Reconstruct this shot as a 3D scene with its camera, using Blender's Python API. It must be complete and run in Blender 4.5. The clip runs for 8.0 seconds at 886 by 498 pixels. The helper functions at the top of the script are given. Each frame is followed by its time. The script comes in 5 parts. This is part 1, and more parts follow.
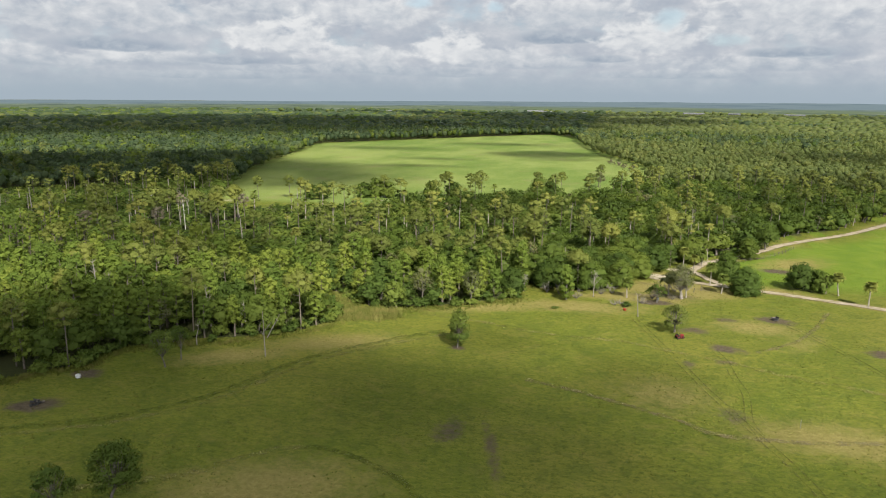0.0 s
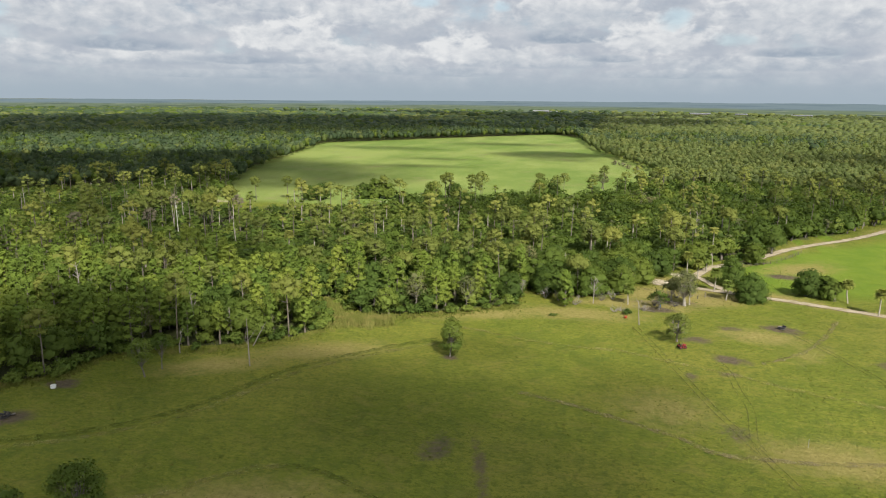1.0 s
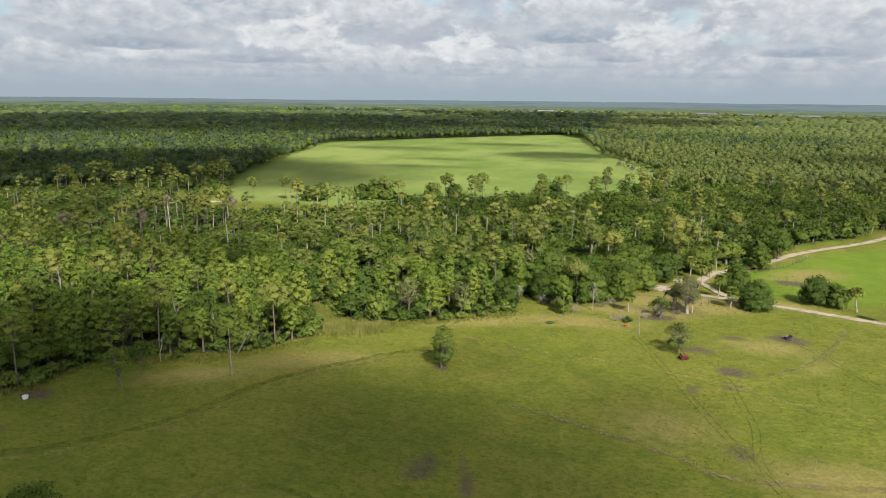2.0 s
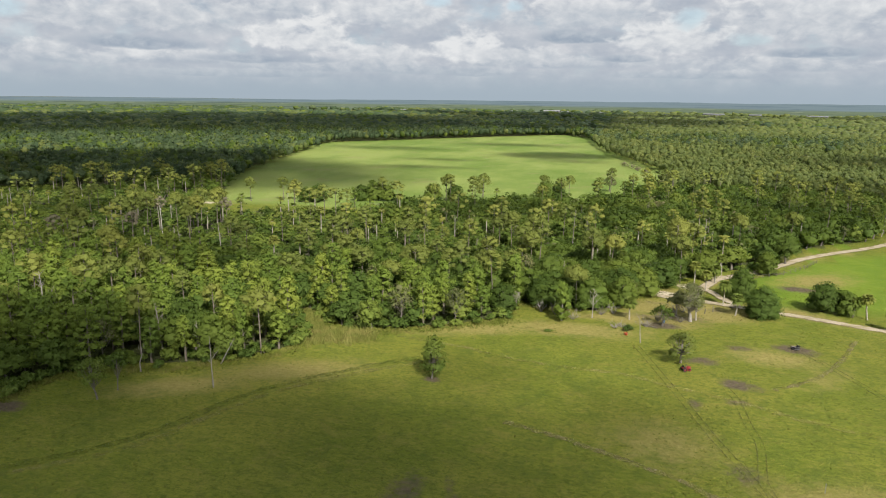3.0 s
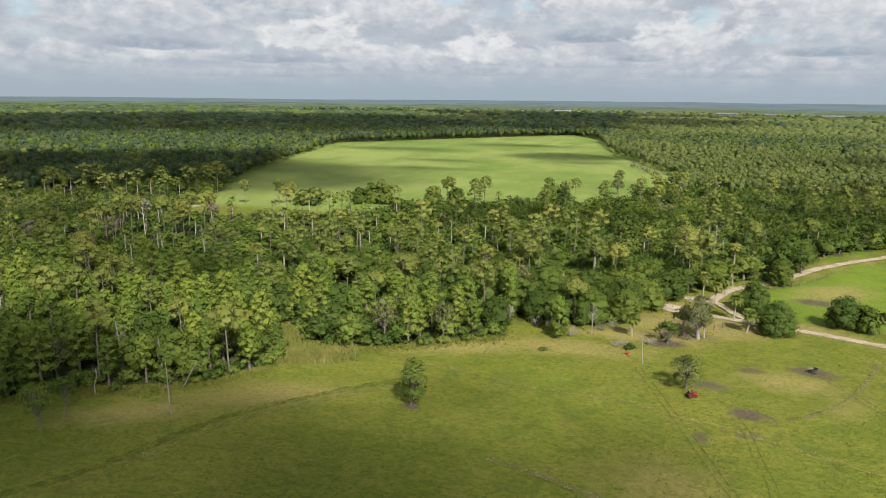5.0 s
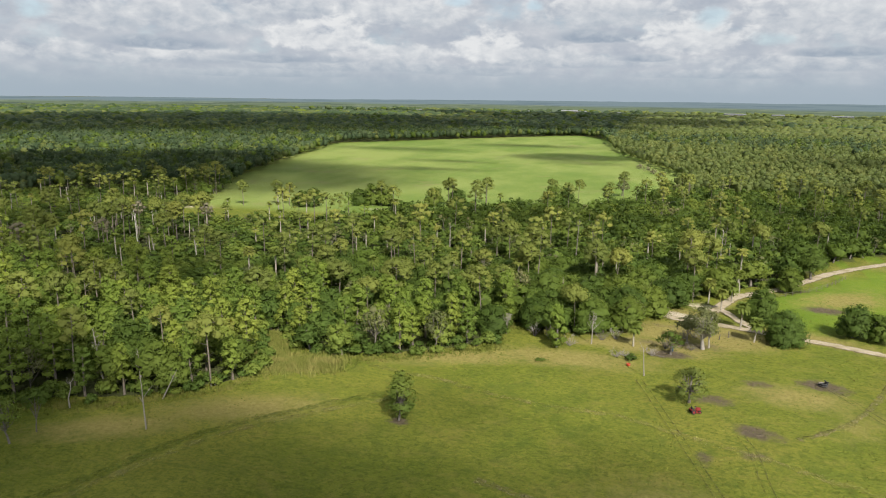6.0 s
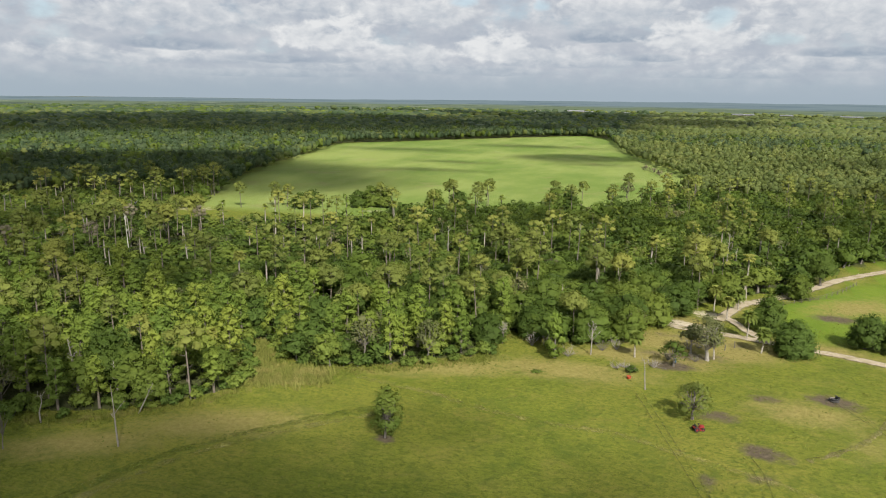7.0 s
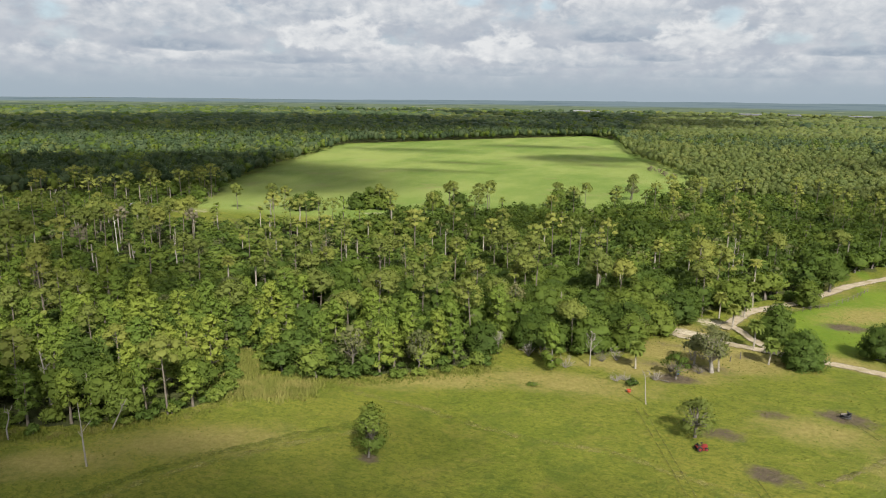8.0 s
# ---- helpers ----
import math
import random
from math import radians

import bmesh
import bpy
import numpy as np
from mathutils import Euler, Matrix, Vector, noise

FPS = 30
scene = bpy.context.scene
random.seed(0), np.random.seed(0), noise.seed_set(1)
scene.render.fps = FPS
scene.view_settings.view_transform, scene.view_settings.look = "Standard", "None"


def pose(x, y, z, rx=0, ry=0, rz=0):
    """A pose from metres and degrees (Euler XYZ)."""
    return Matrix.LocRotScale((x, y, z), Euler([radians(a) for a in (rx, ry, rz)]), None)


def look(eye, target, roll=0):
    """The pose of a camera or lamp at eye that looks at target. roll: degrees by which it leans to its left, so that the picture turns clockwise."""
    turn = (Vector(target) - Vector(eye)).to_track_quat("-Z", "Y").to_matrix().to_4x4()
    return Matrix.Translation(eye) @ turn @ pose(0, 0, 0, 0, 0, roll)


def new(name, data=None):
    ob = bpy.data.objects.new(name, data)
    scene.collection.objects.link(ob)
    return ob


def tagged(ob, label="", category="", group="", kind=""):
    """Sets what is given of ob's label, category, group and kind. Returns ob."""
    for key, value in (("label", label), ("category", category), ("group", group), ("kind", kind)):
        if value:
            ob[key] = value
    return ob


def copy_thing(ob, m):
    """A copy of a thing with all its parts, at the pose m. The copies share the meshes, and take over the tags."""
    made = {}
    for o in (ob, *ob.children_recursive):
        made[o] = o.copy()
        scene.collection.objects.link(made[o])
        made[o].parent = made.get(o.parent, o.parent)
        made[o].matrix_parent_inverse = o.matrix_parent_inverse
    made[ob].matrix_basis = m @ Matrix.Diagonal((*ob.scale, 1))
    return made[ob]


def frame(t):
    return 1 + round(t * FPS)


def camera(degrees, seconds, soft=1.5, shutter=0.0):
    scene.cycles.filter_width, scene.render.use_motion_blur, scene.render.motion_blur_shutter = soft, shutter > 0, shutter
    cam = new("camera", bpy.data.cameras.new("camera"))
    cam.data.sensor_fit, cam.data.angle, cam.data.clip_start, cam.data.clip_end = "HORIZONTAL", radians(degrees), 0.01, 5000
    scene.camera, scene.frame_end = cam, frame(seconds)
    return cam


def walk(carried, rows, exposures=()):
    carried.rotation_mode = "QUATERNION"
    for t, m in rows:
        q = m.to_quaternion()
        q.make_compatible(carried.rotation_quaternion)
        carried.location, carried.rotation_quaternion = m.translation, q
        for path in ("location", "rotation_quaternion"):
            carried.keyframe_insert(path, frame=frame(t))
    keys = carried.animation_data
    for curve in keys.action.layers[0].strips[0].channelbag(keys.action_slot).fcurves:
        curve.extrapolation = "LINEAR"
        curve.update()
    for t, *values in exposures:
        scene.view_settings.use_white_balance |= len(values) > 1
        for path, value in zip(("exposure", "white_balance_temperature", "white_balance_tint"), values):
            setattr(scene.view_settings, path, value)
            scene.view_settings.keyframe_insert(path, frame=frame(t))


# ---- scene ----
cam = camera(65.0, 8.0, soft=1.05)
PATH = [
    (0, (0.1, 3.643, 54.15), (-0.362, 5.541, 53.717), 0.5),
    (0.5, (0.727, 6.919, 54.148), (0.257, 8.815, 53.715), 0.5),
    (1, (1.355, 10.191, 54.145), (0.878, 12.084, 53.711), 0.6),
    (1.5, (1.979, 13.46, 54.139), (1.495, 15.351, 53.704), 0.7),
    (3, (3.816, 23.293, 54.107), (3.308, 25.178, 53.671), 0.8),
    (3.5, (4.385, 26.567, 54.096), (3.869, 28.449, 53.659), 0.8),
    (4, (4.912, 29.864, 54.084), (4.388, 31.744, 53.647), 0.9),
    (4.5, (5.405, 33.197, 54.067), (4.873, 35.075, 53.63), 0.8),
    (6, (6.803, 43.302, 53.968), (6.245, 45.172, 53.531), 0.8),
    (6.5, (7.264, 46.705, 53.946), (6.696, 48.573, 53.508), 0.8),
    (7, (7.714, 50.132, 53.922), (7.138, 51.997, 53.485), 0.8),
    (7.5, (8.15, 53.566, 53.903), (7.566, 55.428, 53.465), 0.8),
    (8, (8.577, 57.001, 53.889), (7.984, 58.861, 53.452), 0.7),
]
walk(cam, [(t, look(eye, target, roll)) for t, eye, target, roll in PATH], exposures=[(0.0, 1.0), (8.0, 1.0)])

# ---- sun, sky and clouds over the land ----
SUN_DIR = Vector((0.431, -0.602, 0.669)).normalized()  # towards the sun
sun = new("sun", bpy.data.lights.new("sun", "SUN"))
sun.data.energy, sun.data.angle, sun.data.color = 4.15, radians(0.9), (1.0, 0.95, 0.85)
sun.matrix_world = look(SUN_DIR * 300, (0, 0, 0))

world = bpy.data.worlds.new("sky")
world.use_nodes = True
scene.world = world


class Nodes:
    """A short way to write node trees."""

    def __init__(self, tree):
        self.tree = tree
        tree.nodes.clear()

    def add(self, kind, **inputs):
        node = self.tree.nodes.new(kind)
        for key, value in inputs.items():
            self.put(node.inputs[key.replace("_", " ")], value)
        return node

    def put(self, socket, value):
        if isinstance(value, bpy.types.NodeSocket):
            self.tree.links.new(value, socket)
        else:
            socket.default_value = value

    def math(self, op, a, b=0.5, c=0.5, clamp=False):
        node = self.tree.nodes.new("ShaderNodeMath")
        node.operation, node.use_clamp = op, clamp
        for socket, value in zip(node.inputs, (a, b, c)):
            self.put(socket, value)
        return node.outputs[0]

    def vmath(self, op, a, b=(0, 0, 0)):
        node = self.tree.nodes.new("ShaderNodeVectorMath")
        node.operation = op
        self.put(node.inputs[0], a)
        self.put(node.inputs[1], b)
        return node.outputs[0]

    def mix(self, fac, a, b, blend="MIX"):
        node = self.tree.nodes.new("ShaderNodeMix")
        node.data_type, node.blend_type = "RGBA", blend
        self.put(node.inputs[0], fac)
        for socket, value in ((node.inputs[6], a), (node.inputs[7], b)):
            self.put(socket, value if isinstance(value, bpy.types.NodeSocket) else (*value, 1.0))
        return node.outputs[2]

    def ramp(self, fac, *stops):
        node = self.tree.nodes.new("ShaderNodeValToRGB")
        self.put(node.inputs[0], fac)
        ramp = node.color_ramp
        while len(ramp.elements) < len(stops):
            ramp.elements.new(0.5)
        for element, (at, colour) in zip(ramp.elements, stops):
            element.position = at
            element.color = (*colour, 1.0) if isinstance(colour, tuple) else (colour, colour, colour, 1.0)
        return node.outputs[0]

    def noise(self, vector, scale, detail=4.0, rough=0.55, warp=0.0):
        node = self.add("ShaderNodeTexNoise", Scale=scale, Detail=detail, Roughness=rough, Distortion=warp)
        if vector is not None:
            self.put(node.inputs["Vector"], vector)
        return node.outputs[0]

    def smooth(self, value, low, high):
        node = self.tree.nodes.new("ShaderNodeMapRange")
        node.interpolation_type = "SMOOTHSTEP"
        for key, v in (("Value", value), ("From Min", low), ("From Max", high)):
            self.put(node.inputs[key], v)
        return node.outputs[0]


def build_sky():
    n = Nodes(world.node_tree)
    way = n.add("ShaderNodeTexCoord").outputs["Generated"]
    part = n.add("ShaderNodeSeparateXYZ", Vector=way)
    x, y, z = part.outputs
    sky = n.add("ShaderNodeTexSky")
    sky.sky_type, sky.sun_disc = "NISHITA", False
    sky.sun_elevation, sky.sun_rotation = radians(42), math.atan2(SUN_DIR.x, SUN_DIR.y)
    sky.altitude, sky.dust_density = 60, 1.6

    def bank(base, rise, seed, coarse, cover_at, bright=1.0):
        """One row of heaped clouds with flat feet: how much it covers, and its colour."""
        flat = n.add("ShaderNodeCombineXYZ", X=n.math("ADD", x, seed), Y=y, Z=n.math("MULTIPLY", z, 1.9)).outputs[0]
        lump = n.noise(flat, coarse, 2.0, 0.5)
        puff = n.noise(flat, coarse * 3.1, 7.0, 0.57)
        up = n.math("DIVIDE", n.math("SUBTRACT", z, base), rise)
        body = n.math("ADD", n.math("MULTIPLY", lump, 0.62), n.math("MULTIPLY", puff, 0.42))
        heap = n.math("SUBTRACT", body, n.math("MULTIPLY", n.math("MAXIMUM", up, 0.0), 0.16))
        foot = n.smooth(n.math("MULTIPLY_ADD", n.math("SUBTRACT", puff, 0.5), 0.9, up), -0.12, 0.22)
        amount = n.math("MULTIPLY", n.smooth(heap, cover_at - 0.004, cover_at + 0.064), foot)
        thin = n.math("MULTIPLY", n.math("SUBTRACT", cover_at + 0.16, heap), 2.2)
        light = n.math("ADD", n.math("MULTIPLY_ADD", up, 0.34, 0.22), n.math("MULTIPLY_ADD", n.math("SUBTRACT", puff, 0.5), 2.5, n.math("MULTIPLY", thin, 0.8)), clamp=True)
        return amount, n.vmath("MULTIPLY", n.ramp(light, (0.0, (0.160, 0.181, 0.206)), (0.35, (0.218, 0.235, 0.257)), (0.65, (0.304, 0.316, 0.332)), (1.0, (0.465, 0.465, 0.460))), (bright, bright, bright))

    blue = n.mix(0.7, n.vmath("MULTIPLY", sky.outputs[0], (0.085, 0.085, 0.085)), (0.205, 0.288, 0.335))
    turn = n.math("PINGPONG", n.math("MULTIPLY_ADD", n.math("ARCTAN2", x, y), 57.2958, 50.0), 72.0)
    rise = n.math("MULTIPLY", z, 57.2958)
    sheet = n.add("ShaderNodeCombineXYZ", X=turn, Y=n.math("MULTIPLY", rise, 1.7)).outputs[0]
    lump, puff = n.noise(sheet, 0.33, 3.0, 0.5), n.noise(sheet, 0.72, 8.0, 0.56, 0.25)
    rough = n.math("ADD", n.math("MULTIPLY_ADD", lump, 2.2, -1.1), n.math("MULTIPLY_ADD", puff, 1.8, -0.9))

    def heap(at, up, half, high):
        """How far inside one cloud a direction lies (with flat feet and a billowing head), and how high in it."""
        over = n.math("DIVIDE", n.math("SUBTRACT", rise, up), high)
        side = n.math("DIVIDE", n.math("SUBTRACT", turn, at + 50.0), half)
        foot = n.math("MULTIPLY", n.math("MINIMUM", over, 0.0), 1.7)
        reach = n.math("ADD", n.math("MULTIPLY", side, side), n.math("ADD", n.math("MULTIPLY", foot, foot), n.math("POWER", n.math("MAXIMUM", over, 0.0), 2.0)))
        return n.math("ADD", n.math("SUBTRACT", 1.0, reach), rough), over

    veil = n.smooth(n.noise(sheet, 0.25, 5.0), 0.25, 0.5)
    dull = n.ramp(n.math("MULTIPLY_ADD", n.math("ADD", lump, n.math("MULTIPLY", puff, 0.6)), 1.7, -0.86, clamp=True), (0.0, (0.205, 0.230, 0.268)), (0.5, (0.258, 0.276, 0.304)), (1.0, (0.345, 0.350, 0.364)))
    colour = n.mix(n.math("MULTIPLY_ADD", veil, 0.4, 0.6), blue, dull)
    # bearing, height, half-width, half-height in degrees, and how sunlit
    for at, up, half, high, lit in ((-24.0, 1.94, 7.9, 0.54, 0.46), (-6.2, 2.46, 6.7, 0.58, 0.5), (-35.4, 2.32, 6.2, 0.58, 0.5), (9.3, 2.3, 6.7, 0.62, 0.48), (-43.3, 2.14, 4.6, 0.54, 0.5),
                                    (-13.7, 1.68, 5.0, 0.38, 0.42), (4.4, 1.6, 6.2, 0.36, 0.4), (-30.5, 1.3, 6.2, 0.33, 0.4), (-38.5, 2.5, 2.1, 0.58, 0.7), (11.8, 5.2, 5.6, 1.9, 0.64),
                                    (12.6, 3.1, 3.0, 0.4, 0.16), (-45.3, 2.51, 3.8, 0.67, 0.58), (-42.2, 5.0, 3.2, 1.4, 0.58), (-35.6, 5.3, 4.6, 1.7, 0.6), (-38.2, 3.3, 3.8, 0.55, 0.16),
                                    (-4.2, 5.9, 6.0, 1.5, 0.6), (-4.0, 4.35, 3.4, 0.55, 0.16), (-27.5, 6.2, 4.0, 1.2, 0.58), (-19.6, 5.9, 4.2, 1.4, 0.68), (-29.0, 2.4, 3.8, 0.4, 0.2),
                                    (-26.2, 3.95, 3.6, 1.4, 0.82), (2.2, 4.1, 3.8, 1.25, 0.82), (-1.6, 2.75, 1.8, 0.34, 0.2), (-20.0, 2.95, 2.5, 0.8, 0.7), (-13.5, 3.5, 2.5, 1.35, 0.95), (-9.3, 2.95, 2.5, 0.67, 0.6)):
        inside, over = heap(at, up, half * 1.4, high * 1.4)
        light = n.math("ADD", n.math("MULTIPLY_ADD", n.math("MINIMUM", over, 1.0), 0.22, lit - 0.02), n.math("MULTIPLY_ADD", puff, 1.2, -0.6), clamp=True)
        tint = n.ramp(light, (0.0, (0.160, 0.193, 0.236)), (0.35, (0.234, 0.259, 0.290)), (0.65, (0.303, 0.318, 0.338)), (1.0, (0.402, 0.408, 0.412)))
        colour = n.mix(n.math("MULTIPLY", n.smooth(inside, 0.0, 0.75), 0.92), colour, tint)
    for gap in ((-46.3, 5.1, 1.6, 1.2), (-15.8, 6.9, 1.6, 0.8), (-9.6, 6.6, 1.0, 0.8), (3.3, 5.6, 1.6, 1.6), (7.2, 3.95, 2.2, 0.9)):
        inside, over = heap(*gap)
        colour = n.mix(n.math("MULTIPLY", n.smooth(inside, 0.25, 1.4), 0.62), colour, blue)
    for base, tall, seed, coarse, cover_at, *bright in ((0.2, 0.25, 9.2, 2.6, 0.42, 2.0), (0.5, 0.6, 1.2, 1.8, 0.43, 2.5)):
        amount, tint = bank(base, tall, seed, coarse, cover_at, *bright)
        colour = n.mix(amount, colour, tint)
    low = n.mix(n.smooth(z, -0.004, 0.046), (0.190, 0.228, 0.262), colour)
    back = n.add("ShaderNodeBackground", Color=low, Strength=1.0)
    n.add("ShaderNodeOutputWorld", Surface=back.outputs[0])


build_sky()


# ---- materials ----
def material(name):
    mat = bpy.data.materials.new(name)
    mat.use_nodes = True
    return mat, Nodes(mat.node_tree)


def finish(n, colour, rough=0.85, bump=None, strength=0.4, distance=0.1, translucent=0.0, metal=0.0, spec=0.25):
    shader = n.add("ShaderNodeBsdfPrincipled", Base_Color=colour, Roughness=rough, Metallic=metal)
    n.put(shader.inputs["Specular IOR Level"], spec)
    if bump is not None:
        relief = n.add("ShaderNodeBump", Strength=strength, Distance=distance, Height=bump)
        n.put(shader.inputs["Normal"], relief.outputs[0])
    last = shader.outputs[0]
    if translucent:
        # a leaf lets through about as much light as it throws back
        glow = n.add("ShaderNodeBsdfTranslucent", Color=n.vmath("MULTIPLY", colour, (translucent, translucent, translucent * 0.8)))
        both = n.add("ShaderNodeAddShader")
        n.tree.links.new(shader.outputs[0], both.inputs[0])
        n.tree.links.new(glow.outputs[0], both.inputs[1])
        last = both.outputs[0]
    n.add("ShaderNodeOutputMaterial", Surface=last)


def place(n):
    return n.add("ShaderNodeNewGeometry").outputs["Position"]


def plain(name, a, b, scale=1.0, rough=0.8, bump=0.4, metal=0.0, spec=0.25):
    """A two-tone surface with grain and stains, in metres."""
    mat, n = material(name)
    p = n.add("ShaderNodeTexCoord").outputs["Object"]
    fine, wide = n.noise(p, 9.0 * scale, 6.0, 0.65), n.noise(p, 1.1 * scale, 3.0)
    fac = n.smooth(n.math("ADD", n.math("MULTIPLY", fine, 0.5), n.math("MULTIPLY", wide, 0.5)), 0.32, 0.68)
    finish(n, n.mix(fac, a, b), rough, fine, bump, 0.05, metal=metal, spec=spec)
    return mat


def leafy(name, dark, light, warm, joined=False, through_light=0.9):
    """Foliage: each tree has its own tone, each tuft varies round it."""
    mat, n = material(name)
    p = place(n)
    if joined:
        tree = n.add("ShaderNodeAttribute")
        tree.attribute_name = "tone"
        tree = tree.outputs["Fac"]
    else:
        tree = n.add("ShaderNodeObjectInfo").outputs["Random"]
    tuft = n.add("ShaderNodeNewGeometry").outputs["Random Per Island"]
    wide = n.smooth(n.noise(p, 0.022, 3.0), 0.38, 0.62)
    colour = n.mix(n.math("MULTIPLY_ADD", tree, 0.75, n.math("MULTIPLY_ADD", tuft, 0.16, 0.0), clamp=True), dark, light)
    colour = n.mix(n.math("MULTIPLY", wide, n.smooth(tree, 0.25, 0.95)), colour, warm)
    spray = n.noise(p, 1.0 if joined else 2.3, 3.0, 0.6)
    colour = n.mix(n.math("MULTIPLY", n.smooth(spray, 0.42, 0.66), 0.25), colour, dark)
    finish(n, n.vmath("MULTIPLY", colour, (0.76, 0.77, 0.78)), 0.7, translucent=through_light, spec=0.1)
    return mat


def ground_material():
    mat, n = material("pasture")
    p = place(n)

    def layer(name):
        node = n.add("ShaderNodeAttribute")
        node.attribute_name = name
        return node.outputs["Fac"]

    wide, mid, fine = n.noise(p, 0.018, 4.0), n.noise(p, 0.11, 5.0, 0.6, 0.6), n.noise(p, 1.1, 8.0, 0.75)
    streak = n.noise(n.vmath("MULTIPLY", p, (0.16, 0.24, 1.0)), 1.0, 7.0, 0.68, 0.5)
    tussock = n.noise(n.vmath("MULTIPLY", p, (0.9, 1.0, 1.0)), 1.25, 5.0, 0.7, 0.6)
    comb = n.noise(n.vmath("MULTIPLY", n.vmath("ADD", p, n.vmath("MULTIPLY", p, (0.0, 0.25, 0.0))), (0.55, 1.1, 1.0)), 1.0, 6.0, 0.7, 1.6)
    grass = n.mix(n.smooth(mid, 0.33, 0.67), (0.108, 0.129, 0.0140), (0.145, 0.155, 0.0194))
    grass = n.mix(n.math("MULTIPLY", n.smooth(wide, 0.42, 0.62), 0.45), grass, (0.189, 0.164, 0.0301))
    grass = n.mix(n.math("MULTIPLY", n.smooth(tussock, 0.50, 0.62), 0.74), grass, (0.066, 0.087, 0.0100))
    grass = n.mix(n.math("MULTIPLY", n.smooth(comb, 0.51, 0.63), 0.68), grass, (0.067, 0.090, 0.0106))
    grass = n.mix(n.math("MULTIPLY", n.smooth(comb, 0.47, 0.36), 0.5), grass, (0.200, 0.182, 0.0334))
    grass = n.mix(n.math("MULTIPLY", n.smooth(fine, 0.52, 0.66), 0.6), grass, (0.060, 0.080, 0.0094))
    grass = n.mix(n.math("MULTIPLY", n.smooth(streak, 0.50, 0.68), 0.4), grass, (0.195, 0.162, 0.0375))
    patch = n.smooth(n.noise(p, 0.21, 6.0, 0.7, 0.9), 0.50, 0.62)
    grass = n.mix(n.math("MULTIPLY", patch, 0.42), grass, (0.063, 0.090, 0.0127))
    grass = n.mix(layer("lush"), grass, n.mix(n.smooth(n.math("ADD", n.math("MULTIPLY", mid, 0.5), n.math("MULTIPLY", comb, 0.5)), 0.38, 0.62), (0.089, 0.145, 0.0122), (0.139, 0.185, 0.0186)))
    spread = n.math("ADD", n.math("MULTIPLY", n.noise(p, 0.006, 5.0, 0.6), 0.6), n.math("MULTIPLY", n.noise(n.vmath("MULTIPLY", p, (0.03, 0.012, 1.0)), 1.0, 6.0, 0.65), 0.4))
    far = n.mix(n.smooth(spread, 0.40, 0.60), (0.112, 0.162, 0.030), (0.190, 0.224, 0.058))
    far = n.mix(n.math("MULTIPLY", n.smooth(n.noise(p, 0.03, 6.0, 0.65), 0.56, 0.70), 0.5), far, (0.20, 0.175, 0.075))
    grass = n.mix(layer("meadow"), grass, far)
    ragged = n.math("ADD", n.math("MULTIPLY_ADD", fine, 0.6, -0.3), n.math("MULTIPLY_ADD", n.noise(p, 0.34, 4.0, 0.6), 1.1, -0.55))

    def worn(name, below, colour, soft=0.25):
        fac = n.math("ADD", layer(name), n.math("MULTIPLY", ragged, n.smooth(layer(name), 0.0, 0.3)))
        return n.mix(n.smooth(fac, 0.5 - soft, 0.5 + soft), below, colour)

    grass = worn("straw", grass, n.mix(n.smooth(fine, 0.35, 0.65), (0.175, 0.145, 0.042), (0.245, 0.204, 0.064)), 0.45)
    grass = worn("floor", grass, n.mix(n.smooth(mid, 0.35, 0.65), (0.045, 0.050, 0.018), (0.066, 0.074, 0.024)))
    grass = worn("sand", grass, n.mix(n.smooth(fine, 0.3, 0.7), (0.33, 0.27, 0.18), (0.47, 0.40, 0.30)))
    grass = worn("mud", grass, n.mix(n.smooth(fine, 0.3, 0.7), (0.060, 0.044, 0.030), (0.125, 0.096, 0.062)), 0.3)
    finish(n, n.vmath("MULTIPLY", grass, (0.985, 1.02, 1.06)), 0.92, n.math("ADD", fine, n.math("MULTIPLY", mid, 0.8)), 0.9, 0.6, spec=0.12)
    return mat


